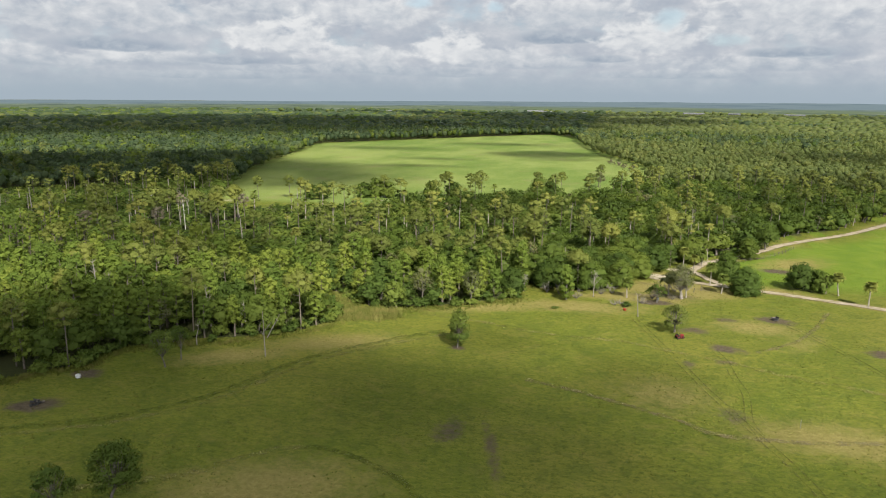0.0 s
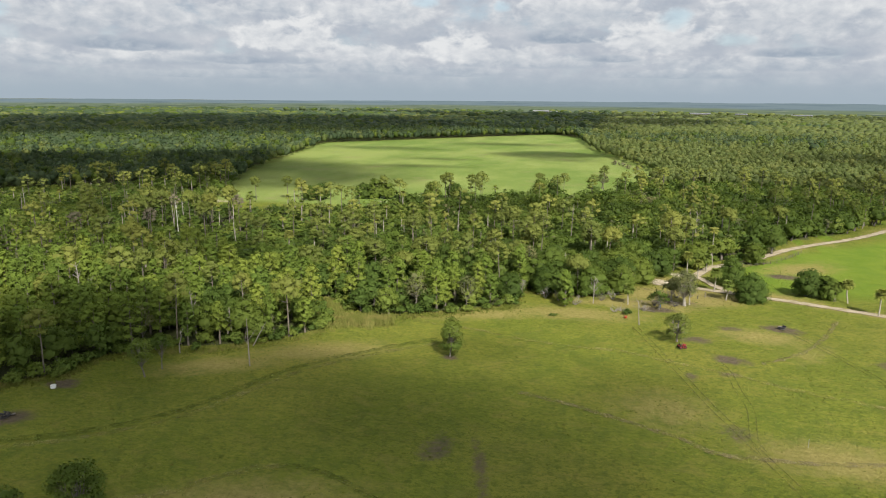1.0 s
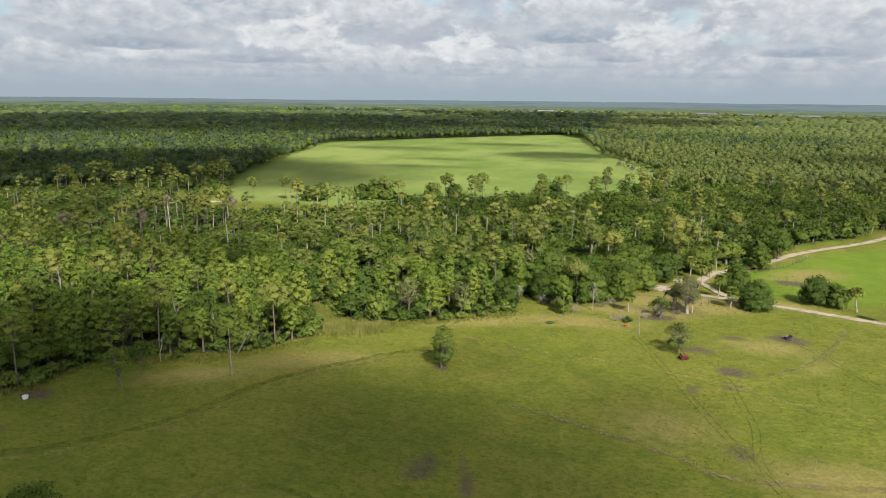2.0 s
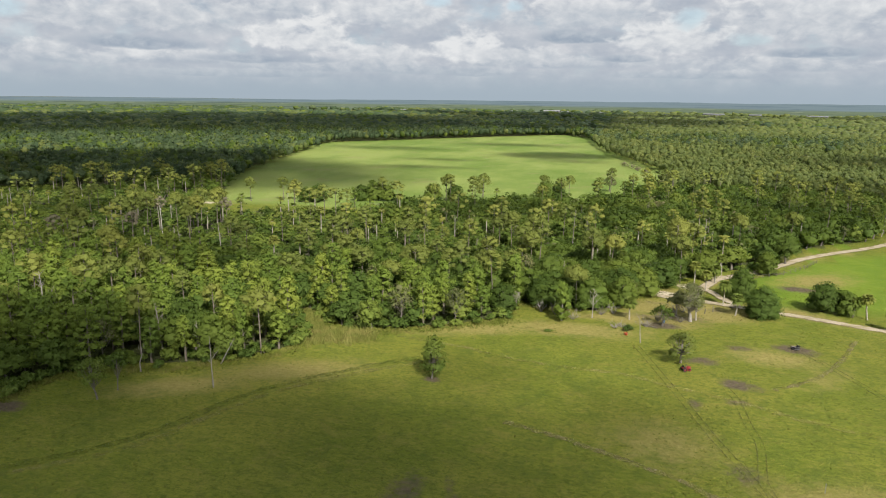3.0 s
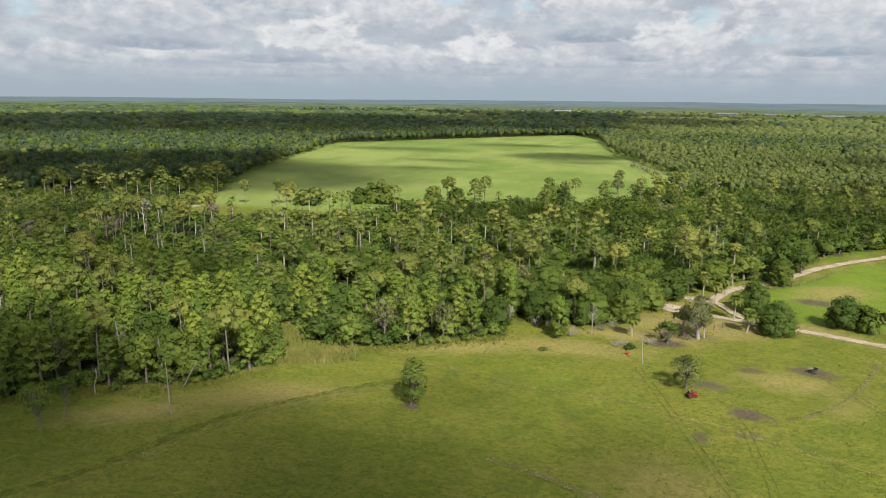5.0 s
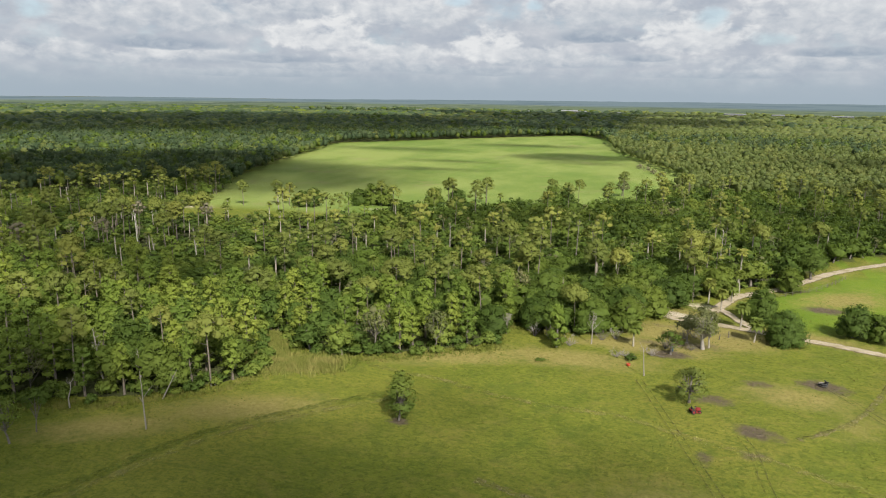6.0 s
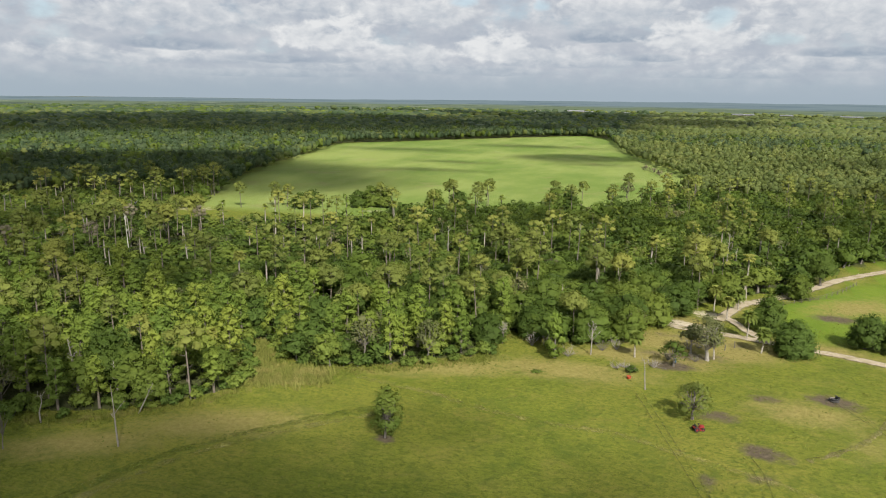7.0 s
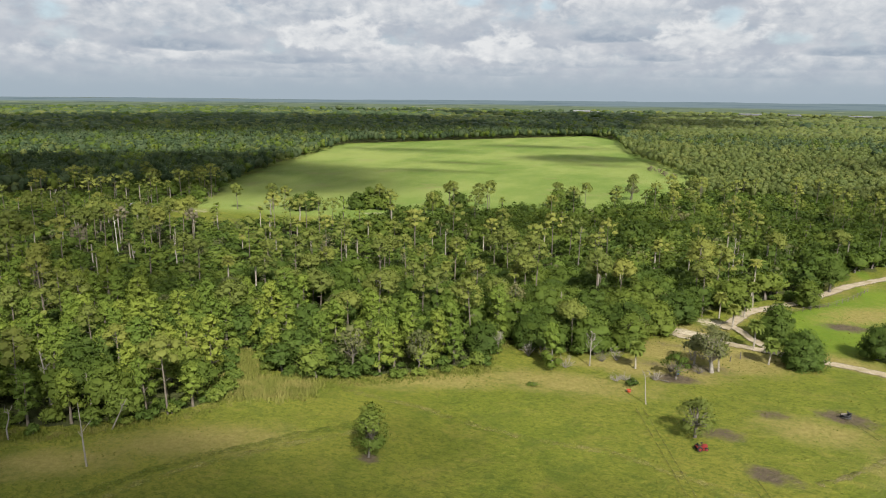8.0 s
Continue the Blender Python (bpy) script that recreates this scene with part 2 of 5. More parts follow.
PASTURE = ground_material()
BARK_PINE = plain("pine_bark", (0.10, 0.083, 0.065), (0.19, 0.163, 0.133))
BARK_OAK = plain("oak_bark", (0.09, 0.078, 0.064), (0.18, 0.16, 0.14))
BARK_PALE = plain("weathered_wood", (0.17, 0.152, 0.13), (0.29, 0.265, 0.235))
BARK_WHITE = plain("bleached_wood", (0.42, 0.40, 0.35), (0.60, 0.57, 0.51))
BARK_PALM = plain("palm_bark", (0.22, 0.19, 0.155), (0.36, 0.33, 0.28), 2.0)
TONES = {
    "oak": ((0.038, 0.062, 0.011), (0.086, 0.123, 0.019), (0.110, 0.138, 0.023)),
    "hardwood": ((0.052, 0.084, 0.016), (0.114, 0.158, 0.028), (0.150, 0.180, 0.034)),
    "pine": ((0.097, 0.118, 0.027), (0.152, 0.171, 0.037), (0.182, 0.187, 0.042)),
    "cypress": ((0.086, 0.126, 0.022), (0.148, 0.194, 0.031), (0.184, 0.211, 0.037)),
    "palm": ((0.090, 0.119, 0.022), (0.150, 0.172, 0.036), (0.190, 0.188, 0.045)),
    # next two, far woods only: distance haze is painted in as cooler leaf colour
    "hazed": ((0.036, 0.058, 0.026), (0.065, 0.093, 0.041), (0.079, 0.102, 0.044)),
    "hazed_grove": ((0.073, 0.095, 0.028), (0.103, 0.124, 0.036), (0.123, 0.136, 0.039)),
    "dead": ((0.115, 0.100, 0.066), (0.165, 0.148, 0.100), (0.175, 0.152, 0.100)),
    "grey": ((0.085, 0.094, 0.037), (0.139, 0.145, 0.060), (0.158, 0.150, 0.068)),
}
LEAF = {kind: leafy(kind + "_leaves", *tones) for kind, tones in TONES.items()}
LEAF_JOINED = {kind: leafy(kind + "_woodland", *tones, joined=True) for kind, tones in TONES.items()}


# ---- meshes from arrays ----
def mesh_of(name, verts, faces, mats, tone=None, slots=None):
    """A mesh from an array of places and an array of triangles or quads."""
    verts, faces = np.asarray(verts, np.float32), np.asarray(faces, np.int32)
    verts, soft = verts[:, :3], verts[:, 3:]
    side = faces.shape[1]
    me = bpy.data.meshes.new(name)
    me.vertices.add(len(verts))
    me.vertices.foreach_set("co", verts.ravel())
    me.loops.add(faces.size)
    me.loops.foreach_set("vertex_index", faces.ravel())
    me.polygons.add(len(faces))
    me.polygons.foreach_set("loop_start", np.arange(0, faces.size, side, dtype=np.int32))
    for mat in mats if isinstance(mats, (list, tuple)) else [mats]:
        me.materials.append(mat)
    if slots is not None:
        me.polygons.foreach_set("material_index", np.asarray(slots, np.int32))
    if tone is not None:
        layer = me.attributes.new("tone", "FLOAT", "POINT")
        layer.data.foreach_set("value", np.asarray(tone, np.float32))
    me.update(calc_edges=True)
    if soft.shape[1]:
        own = np.zeros_like(verts)
        face = np.cross(verts[faces[:, 1]] - verts[faces[:, 0]], verts[faces[:, 2]] - verts[faces[:, 0]])
        for k in range(side):
            for c in range(3):
                own[:, c] += np.bincount(faces[:, k], face[:, c], len(verts))
        turned = np.where(np.abs(soft).sum(1, keepdims=True) > 1e-6, soft, own)
        turned /= np.linalg.norm(turned, axis=1)[:, None] + 1e-12
        layer = me.attributes.new("custom_normal", "FLOAT_VECTOR", "POINT")
        layer.data.foreach_set("vector", turned.astype(np.float32).ravel())
    return me


def join(*pieces):
    """Join meshes; those with leaf normals carry them in columns 3 to 5."""
    verts, faces, base = [], [], 0
    wide = max(np.shape(v)[1] for v, f in pieces)
    for v, f in pieces:
        if np.shape(v)[1] < wide:
            v = np.column_stack([v, np.zeros((len(v), wide - np.shape(v)[1]))])
        verts.append(v)
        faces.append(np.asarray(f, int) + base)
        base += len(v)
    return np.concatenate(verts), np.concatenate(faces)


def spun(v, a, scale=1.0, at=(0, 0, 0)):
    c, s = math.cos(a), math.sin(a)
    turn = np.array([[c, s, 0], [-s, c, 0], [0, 0, 1]])
    moved = (v[:, :3] @ turn) * scale + np.asarray(at)
    return moved if v.shape[1] == 3 else np.column_stack([moved, v[:, 3:] @ turn])


def tube(points, radii, sides=6):
    """A tapered round limb through the points, as triangles."""
    points = np.asarray(points, float)
    way = np.gradient(points, axis=0)
    way /= np.linalg.norm(way, axis=1)[:, None] + 1e-9
    ref = np.where(np.abs(way[:, 2:3]) > 0.9, [[1.0, 0, 0]], [[0, 0, 1.0]])
    u = np.cross(way, ref)
    u /= np.linalg.norm(u, axis=1)[:, None] + 1e-9
    w = np.cross(way, u)
    a = np.arange(sides) * 2 * math.pi / sides
    rings = points[:, None] + np.asarray(radii)[:, None, None] * (np.cos(a)[None, :, None] * u[:, None] + np.sin(a)[None, :, None] * w[:, None])
    faces = []
    for i in range(len(points) - 1):
        for k in range(sides):
            p, q = i * sides + k, i * sides + (k + 1) % sides
            faces += [(p, q, q + sides), (p, q + sides, p + sides)]
    top = (len(points) - 1) * sides
    faces += [(top, top + k, top + k + 1) for k in range(1, sides - 1)]
    return rings.reshape(-1, 3), np.array(faces)


def tufts(rng, at, out, size, loose=0.75, up=0.2, stir=0.42):
    """One small leafy triangle at each place, facing more or less outwards."""
    k = len(at)
    nrm = out + rng.normal(0, loose, (k, 3))
    nrm /= np.linalg.norm(nrm, axis=1)[:, None] + 1e-9
    u = np.cross(nrm, rng.normal(0, 1, (k, 3)))
    u /= np.linalg.norm(u, axis=1)[:, None] + 1e-9
    w = np.cross(nrm, u)
    a = np.array([0, 2.1, 4.2])[None] + rng.uniform(-0.6, 0.6, (k, 3))
    r = size * rng.uniform(0.45, 1.35, (k, 3))
    v = at[:, None] + (r * np.cos(a))[..., None] * u[:, None] + (r * np.sin(a))[..., None] * w[:, None]
    soft = out * 0.8 + nrm * stir + (0, 0, up)
    return np.column_stack([v.reshape(-1, 3), np.repeat(soft, 3, 0)]), np.arange(3 * k).reshape(-1, 3)


PHI = (1 + 5 ** 0.5) / 2
ICO_V = np.array([(-1, PHI, 0), (1, PHI, 0), (-1, -PHI, 0), (1, -PHI, 0), (0, -1, PHI), (0, 1, PHI), (0, -1, -PHI), (0, 1, -PHI),
                  (PHI, 0, -1), (PHI, 0, 1), (-PHI, 0, -1), (-PHI, 0, 1)]) / math.hypot(1, PHI)
ICO_F = np.array([(0, 11, 5), (0, 5, 1), (0, 1, 7), (0, 7, 10), (0, 10, 11), (1, 5, 9), (5, 11, 4), (11, 10, 2), (10, 7, 6), (7, 1, 8),
                  (3, 9, 4), (3, 4, 2), (3, 2, 6), (3, 6, 8), (3, 8, 9), (4, 9, 5), (2, 4, 11), (6, 2, 10), (8, 6, 7), (9, 8, 1)])

CAP_F = ICO_F[[i for i in range(20) if ICO_V[ICO_F[i]][:, 2].mean() > -0.5]]  # without the faces turned to the ground


def clump(rng, centre, r, count, size, flat=0.75, core=True):
    """A bough of leaves: tufts over a lumpy ball, round a closed heart."""
    d = rng.normal(0, 1, (count, 3))
    d[:, 2] += 0.45
    d /= np.linalg.norm(d, axis=1)[:, None]
    shape = np.array([1, 1, flat])
    at = np.asarray(centre) + d * shape * (r * rng.uniform(0.42, 1.25, count) ** 0.7)[:, None]
    made = [tufts(rng, at, d, size, 0.6, 0.45, 0.15)]
    if core:
        made.append((np.column_stack([ICO_V * shape * r * 0.55 * rng.uniform(0.75, 1.25, (12, 1)) + centre, ICO_V + (0, 0, 0.5)]), ICO_F))
    return join(*made)


# ---- kinds of tree: each gives a crown and its wood ----
def limb(rng, start, end, r0, r1, sides=4):
    start, end = np.asarray(start, float), np.asarray(end, float)
    mid = (start + end) / 2 + rng.normal(0, 0.06, 3) * np.linalg.norm(end - start) + (0, 0, 0.05)
    return tube([start, mid, end], [r0, (r0 + r1) / 2, r1], sides)


def rounded(made, centre, amount):
    """Let the leaves of a crown catch the light as one rounded mass."""
    v, f = made
    out = (v[:, :3] - np.asarray(centre)) / (np.abs(v[:, :3] - np.asarray(centre)).max(0) + 1e-6)
    out /= np.linalg.norm(out, axis=1)[:, None] + 1e-9
    own = v[:, 3:] / (np.linalg.norm(v[:, 3:], axis=1)[:, None] + 1e-9)
    return np.column_stack([v[:, :3], own + out * amount]), f


def round_tree(rng, high, wide, boughs, per, size, low=0.35, trunk=0.28, gap=0.0, hearts=1, limbs=True, lump=1.0):
    """An oak or other broad crown on a forking trunk."""
    crown, wood, fork = [], [], high * rng.uniform(0.2, 0.3)
    lean = rng.normal(0, 0.4, 2)
    wood.append(tube([(0, 0, -0.3), (lean[0] * 0.4, lean[1] * 0.4, fork * 0.6), (lean[0], lean[1], fork), (lean[0] * 1.3, lean[1] * 1.3, high * 0.7)],
                     [trunk * 1.35, trunk, trunk * 0.85, trunk * 0.3], 7))
    turn = rng.uniform(0, 6.28)
    mid = high * (low + (0.97 - low) * 0.44)
    above, below = high * 0.97 - mid, mid - low * high
    if hearts < 20:
        heart = ICO_V * (wide * 0.28, wide * 0.28, above * 0.52) * rng.uniform(0.85, 1.1, (12, 1)) + (lean[0], lean[1], mid)
        crown.append((np.column_stack([heart, ICO_V]), ICO_F))
    for i in range(boughs):
        up = 1 - 1.42 * (i + 0.5) / boughs + rng.normal(0, 0.06)
        flat = math.sqrt(max(0.0, 1 - up * up)) * rng.uniform(0.8, 1.08)
        a = turn + i * 2.4 + rng.normal(0, 0.25)
        r = wide * rng.choice((0.115, 0.15, 0.19, 0.235)) * rng.uniform(0.9, 1.1) * lump
        c = np.array([wide / 2 * 0.68 * flat * math.cos(a) + lean[0], wide / 2 * 0.68 * flat * math.sin(a) + lean[1],
                      mid + up * (above if up > 0 else below) * rng.uniform(0.66, 0.84)])
        if rng.random() > gap or i == 0:
            crown.append(clump(rng, c, r, int(per * rng.uniform(0.8, 1.2)), size, core=i % hearts == 0))
        if limbs and (i % 2 == 0 or hearts > 20):
            wood.append(limb(rng, (lean[0], lean[1], fork * rng.uniform(0.9, 1.3)), c, trunk * 0.34, 0.03))
    return rounded(join(*crown), (lean[0], lean[1], mid - above * 0.3), 1.7), join(*wood)


def pine_tree(rng, high, wide, boughs, per, size, bare=0.70, limbs=True):
    """A tall bare trunk with a flat, open head of needles."""
    crown, wood = [], []
    bend = rng.normal(0, 0.35, 2)
    sides = 6 if limbs else 3
    wood.append(tube([(0, 0, -0.3), (bend[0] * 0.5, bend[1] * 0.5, high * 0.4), (bend[0], bend[1], high * 0.75), (bend[0] * 1.2, bend[1] * 1.2, high * 0.95)],
                     [0.17, 0.135, 0.10, 0.04], sides))
    for i in range(boughs):
        u = i / max(1, boughs - 1)
        z = high * (bare + (0.96 - bare) * u ** 0.6)
        reach = wide / 2 * (0.2 + 0.72 * math.sin(math.pi * min(1, 0.2 + 0.78 * u)) * rng.uniform(0.55, 1.0))
        if i == boughs - 1:
            reach = 0.2
        a = i * 2.4 + rng.normal(0, 0.4)
        c = np.array([bend[0] + reach * math.cos(a), bend[1] + reach * math.sin(a), z + rng.normal(0, 0.2)])
        crown.append(clump(rng, c, wide * rng.uniform(0.15, 0.27), int(per * rng.uniform(0.75, 1.2)), size, 0.7))
        if limbs and i % 3 == 0:
            wood.append(limb(rng, (bend[0] * 0.9, bend[1] * 0.9, z - 0.8), c, 0.08, 0.03, 3))
    for i in range(3 if limbs else 0):
        z, a = high * rng.uniform(0.35, bare), rng.uniform(0, 6.28)
        wood.append(limb(rng, (bend[0] * 0.7, bend[1] * 0.7, z), (math.cos(a) * 1.1, math.sin(a) * 1.1, z + 0.3), 0.05, 0.02, 3))
    return rounded(join(*crown), (bend[0], bend[1], high * (bare - 0.05)), 1.2), join(*wood)


def tiered_tree(rng, high, wide, boughs, per, size, low=0.28, limbs=True):
    """A bright, upright tree in loose tiers, as at the edge of a wet wood."""
    crown, wood = [], []
    bend = rng.normal(0, 0.3, 2)
    wood.append(tube([(0, 0, -0.3), (0, 0, high * 0.3), (bend[0], bend[1], high * 0.9)], [0.30, 0.18, 0.05], 6))
    for i in range(boughs):
        u = (i + rng.uniform(0, 0.8)) / boughs
        z = high * (low + (0.94 - low) * u)
        reach = wide / 2 * (0.95 - 0.62 * u ** 1.5) * rng.uniform(0.3, 0.85)
        a = i * 2.4 + rng.normal(0, 0.35)
        c = np.array([bend[0] * u + reach * math.cos(a), bend[1] * u + reach * math.sin(a), z])
        crown.append(clump(rng, c, wide * rng.uniform(0.13, 0.20), int(per * rng.uniform(0.8, 1.2)), size, 0.75))
        if limbs and i % 3 == 0:
            wood.append(limb(rng, (bend[0] * u, bend[1] * u, z - 0.6), c, 0.07, 0.02, 3))
    return rounded(join(*crown), (bend[0], bend[1], high * 0.4), 1.1), join(*wood)


def palm_tree(rng, high, fronds=34, length=1.75):
    """A cabbage palm: a slim trunk and a ball of drooping fan leaves."""
    verts, faces = [], []
    for i in range(fronds):
        a, up = i * 2.4 + rng.normal(0, 0.2), rng.uniform(-0.75, 1.25)
        d = np.array([math.cos(a) * math.cos(up), math.sin(a) * math.cos(up), math.sin(up)])
        s = np.array([-math.sin(a), math.cos(a), 0])
        reach = length * rng.uniform(0.75, 1.1)
        base = np.array([0, 0, high])
        mid, tip = base + d * reach * 0.55, base + d * reach + (0, 0, -0.24 * reach)
        wide = 0.42 * reach
        verts.append(np.array([base, mid + s * wide, mid + d * 0.12 * reach + (0, 0, 0.12), mid - s * wide, tip + s * wide * 0.55, tip - s * wide * 0.55]))
        faces.append(np.array([(0, 1, 2), (0, 2, 3), (1, 4, 2), (2, 5, 3)]) + 6 * i)
    bend = rng.normal(0, 0.2, 2)
    wood = tube([(bend[0], bend[1], -0.3), (0, 0, high * 0.5), (0, 0, high - 0.2), (0, 0, high + 0.15)], [0.21, 0.17, 0.19, 0.34], 7)
    return (np.concatenate(verts), np.concatenate(faces)), wood


def bare_tree(rng, high, limbs=9, thick=1.0):
    """A dead tree: a pale crooked pole and what is left of its rising limbs."""
    bend, kink = rng.normal(0, 0.4, 2), rng.normal(0, 0.07, 2)
    stem = np.array([(0, 0, -0.3), (bend[0] * 0.3 + kink[0], bend[1] * 0.3 + kink[1], high * 0.35), (bend[0] * 0.7 - kink[0], bend[1] * 0.7 - kink[1], high * 0.7), (bend[0], bend[1], high)])
    wood = [tube(stem, [0.24 * thick, 0.18 * thick, 0.12 * thick, 0.04 * thick], 6)]
    for i in range(limbs):
        u, a = rng.uniform(0.38, 0.95), rng.uniform(0, 6.28)
        s = np.array([np.interp(u, (0, 0.35, 0.7, 1), stem[:, k]) for k in range(3)])
        e = s + np.array([math.cos(a), math.sin(a), rng.uniform(0.5, 1.5)]) * rng.uniform(0.5, 1.5) * (1.35 - u) * 1.3
        wood.append(limb(rng, s, e, 0.075 * thick, 0.02, 4))
        for k in range(2):
            m = s + (e - s) * rng.uniform(0.4, 0.9)
            wood.append(limb(rng, m, m + rng.normal(0, 0.35, 3) + (0, 0, 0.35), 0.035, 0.012, 3))
    return None, join(*wood)


def brush(rng, high, wide, stems=13):
    """Bare dead scrub: many thin crooked stems from one foot."""
    wood = []
    for i in range(stems):
        a, out = i * 2.4 + rng.normal(0, 0.3), wide / 2 * rng.uniform(0.3, 1.0)
        tip = np.array([math.cos(a) * out, math.sin(a) * out, high * rng.uniform(0.5, 1.0)])
        twigs = [limb(rng, (math.cos(a) * 0.1, math.sin(a) * 0.1, -0.1), tip, 0.06, 0.02, 4)]
        for k in range(3):
            s = tip * rng.uniform(0.45, 0.95)
            twigs.append(limb(rng, s, s + rng.normal(0, 0.45, 3) + (0, 0, 0.3), 0.03, 0.012, 3))
        wood.append(join(*twigs))
    return wood


def bush(rng, high, wide, boughs, per, size):
    made = []
    for i in range(boughs):
        a, rad = i * 2.4, wide / 2 * 0.7 * ((i + 0.3) / boughs) ** 0.5
        r = wide * rng.uniform(0.2, 0.3)
        made.append(clump(rng, (rad * math.cos(a), rad * math.sin(a), max(r * 0.6, high * rng.uniform(0.3, 0.75) * (1 - 0.4 * (2 * rad / wide) ** 2))), r, per, size))
    stem = join(*[limb(rng, (0, 0, -0.1), (math.cos(k * 2.1) * wide * 0.25, math.sin(k * 2.1) * wide * 0.25, high * 0.6), 0.08, 0.03, 4) for k in range(3)])
    return join(*made), stem


# ---- the plan of the land ----
WOOD_EDGE = [(-300, -60), (-170, 45), (-118, 92), (-107, 109), (-101, 114), (-101, 123), (-92, 131), (-81, 135), (-73.5, 141), (-66, 147.5), (-63.5, 153),
             (-66, 158), (-70.5, 165), (-75, 175), (-70, 175), (-62, 167), (-54, 166.5), (-45, 170), (-37, 174), (-28, 181), (-23.5, 184.5), (-24.5, 194), (-21.5, 200), (-11, 196.5), (-3, 198), (3, 203), (7, 212), (12, 221),
             (21, 237), (28, 245), (38, 254), (47, 257), (53, 268), (62, 287), (71, 303), (84, 313), (95, 321), (111, 342), (125, 360), (240, 500), (420, 700), (420, -60)]
FIELD = [(-196, 298), (-206, 347), (-224, 388), (-241, 434), (-258, 499), (-288, 616), (-316, 737), (-268, 796), (-229, 850), (-191, 899), (-140, 960), (-93, 1010),
         (-62, 960), (-49, 905), (-34, 769), (-22, 712), (-9, 658), (13, 587), (33, 509), (12, 432), (-8, 385), (-33, 350), (-52, 356), (-78, 336), (-105, 318),
         (-136, 304), (-162, 294), (-184, 290)]
ROAD_MAIN = [(10, 221), (18, 217.5), (27, 216), (34, 214), (42, 211.5), (50, 209.3), (57, 206.5), (64, 204), (72, 200.8), (90, 193), (120, 178)]
ROAD_UPPER = [(24.5, 227), (27, 233), (31, 242), (37, 249), (45, 257), (54, 269), (63, 281.5), (75, 294), (88, 306), (100, 319), (115, 338), (150, 382), (230, 480)]
ROAD_LINK = [(34, 214.5), (30.5, 221), (28, 227), (26, 231)]
FAR_OPEN = [(-840, 1880, 260, 150), (-640, 1440, 150, 70), (-240, 2090, 330, 120), (-250, 1650, 260, 90), (300, 2080, 300, 90)]


def in_poly(x, y, poly):
    inside = np.zeros(np.shape(x), bool)
    for (x0, y0), (x1, y1) in zip(poly, poly[1:] + poly[:1]):
        if y0 != y1:
            inside ^= ((y0 > y) != (y1 > y)) & (x < (x1 - x0) * (y - y0) / (y1 - y0) + x0)
    return inside


def line_distance(x, y, line):
    best = np.full(np.shape(x), 1e9)
    for (x0, y0), (x1, y1) in zip(line, line[1:]):
        dx, dy = x1 - x0, y1 - y0
        t = np.clip(((x - x0) * dx + (y - y0) * dy) / (dx * dx + dy * dy), 0, 1)
        best = np.minimum(best, np.hypot(x - x0 - t * dx, y - y0 - t * dy))
    return best


def far_open(x, y):
    out = np.zeros(np.shape(x), bool)
    for cx, cy, rx, ry in FAR_OPEN:
        out |= ((x - cx) / rx) ** 2 + ((y - cy) / ry) ** 2 < 1
    return out


def cloud_over(name, x, y, rx, ry, turn, opacity, label):
    """A low cloud out of view, added to shade the ground round (x, y): flat below, heaped above, thin at its rim."""
    r = np.random.default_rng(int(abs(x) * 7 + abs(y)))
    rings, arms = 9, 36
    u, a = np.meshgrid(np.linspace(0, 1, rings), np.arange(arms) * 2 * math.pi / arms, indexing="ij")
    wob = 1 + sum(r.uniform(0.03, 0.13) / (k ** 0.6) * np.sin(k * a + r.uniform(0, 6.28)) for k in (2, 3, 4, 5, 7, 9))
    px, py = u * rx * wob * np.cos(a), u * ry * wob * np.sin(a)
    c, s = math.cos(radians(turn)), math.sin(radians(turn))
    heap = (1 - u ** 2) ** 0.7 * min(rx, ry) * 0.45 * (1 + 0.25 * np.sin(px / rx * 9) * np.cos(py / ry * 8))
    top = np.stack([px * c - py * s, px * s + py * c, heap], -1).reshape(-1, 3)
    base = top * (1, 1, 0)
    i = np.arange(rings * arms).reshape(rings, arms)
    q = np.stack([i[:-1], np.roll(i, -1, 1)[:-1], np.roll(i, -1, 1)[1:], i[1:]], -1).reshape(-1, 4)
    n = len(top)
    me = mesh_of(name, np.concatenate([top, base - (0, 0, 0.5)]), np.concatenate([q, q[:, ::-1] + n]), CLOUD,
                 np.tile((opacity * np.clip((1 - u) / (0.36 if opacity > 0.65 else 0.85), 0, 1) ** 1.3).ravel(), 2))
    ob = tagged(new(name, me), label, "cloud", kind="structure")
    ob.location = Vector((x, y, 0)) + SUN_DIR * (430 / SUN_DIR.z)


def wooded(x, y):
    return ~in_poly(x, y, WOOD_EDGE) & ~in_poly(x, y, FIELD) & ~far_open(x, y)


def cloud_material():
    mat, n = material("cloud")
    thick = n.add("ShaderNodeAttribute")
    thick.attribute_name = "tone"
    fray = n.smooth(n.noise(place(n), 0.02, 5.0, 0.6), 0.3, 0.7)
    fac = n.math("MULTIPLY", thick.outputs["Fac"], n.math("MULTIPLY_ADD", fray, 0.7, 0.5), clamp=True)
    clear, white = n.add("ShaderNodeBsdfTransparent"), n.add("ShaderNodeBsdfDiffuse", Color=(0.85, 0.86, 0.88, 1))
    mixer = n.add("ShaderNodeMixShader", Fac=fac)
    n.tree.links.new(clear.outputs[0], mixer.inputs[1])
    n.tree.links.new(white.outputs[0], mixer.inputs[2])
    n.add("ShaderNodeOutputMaterial", Surface=mixer.outputs[0])
    return mat


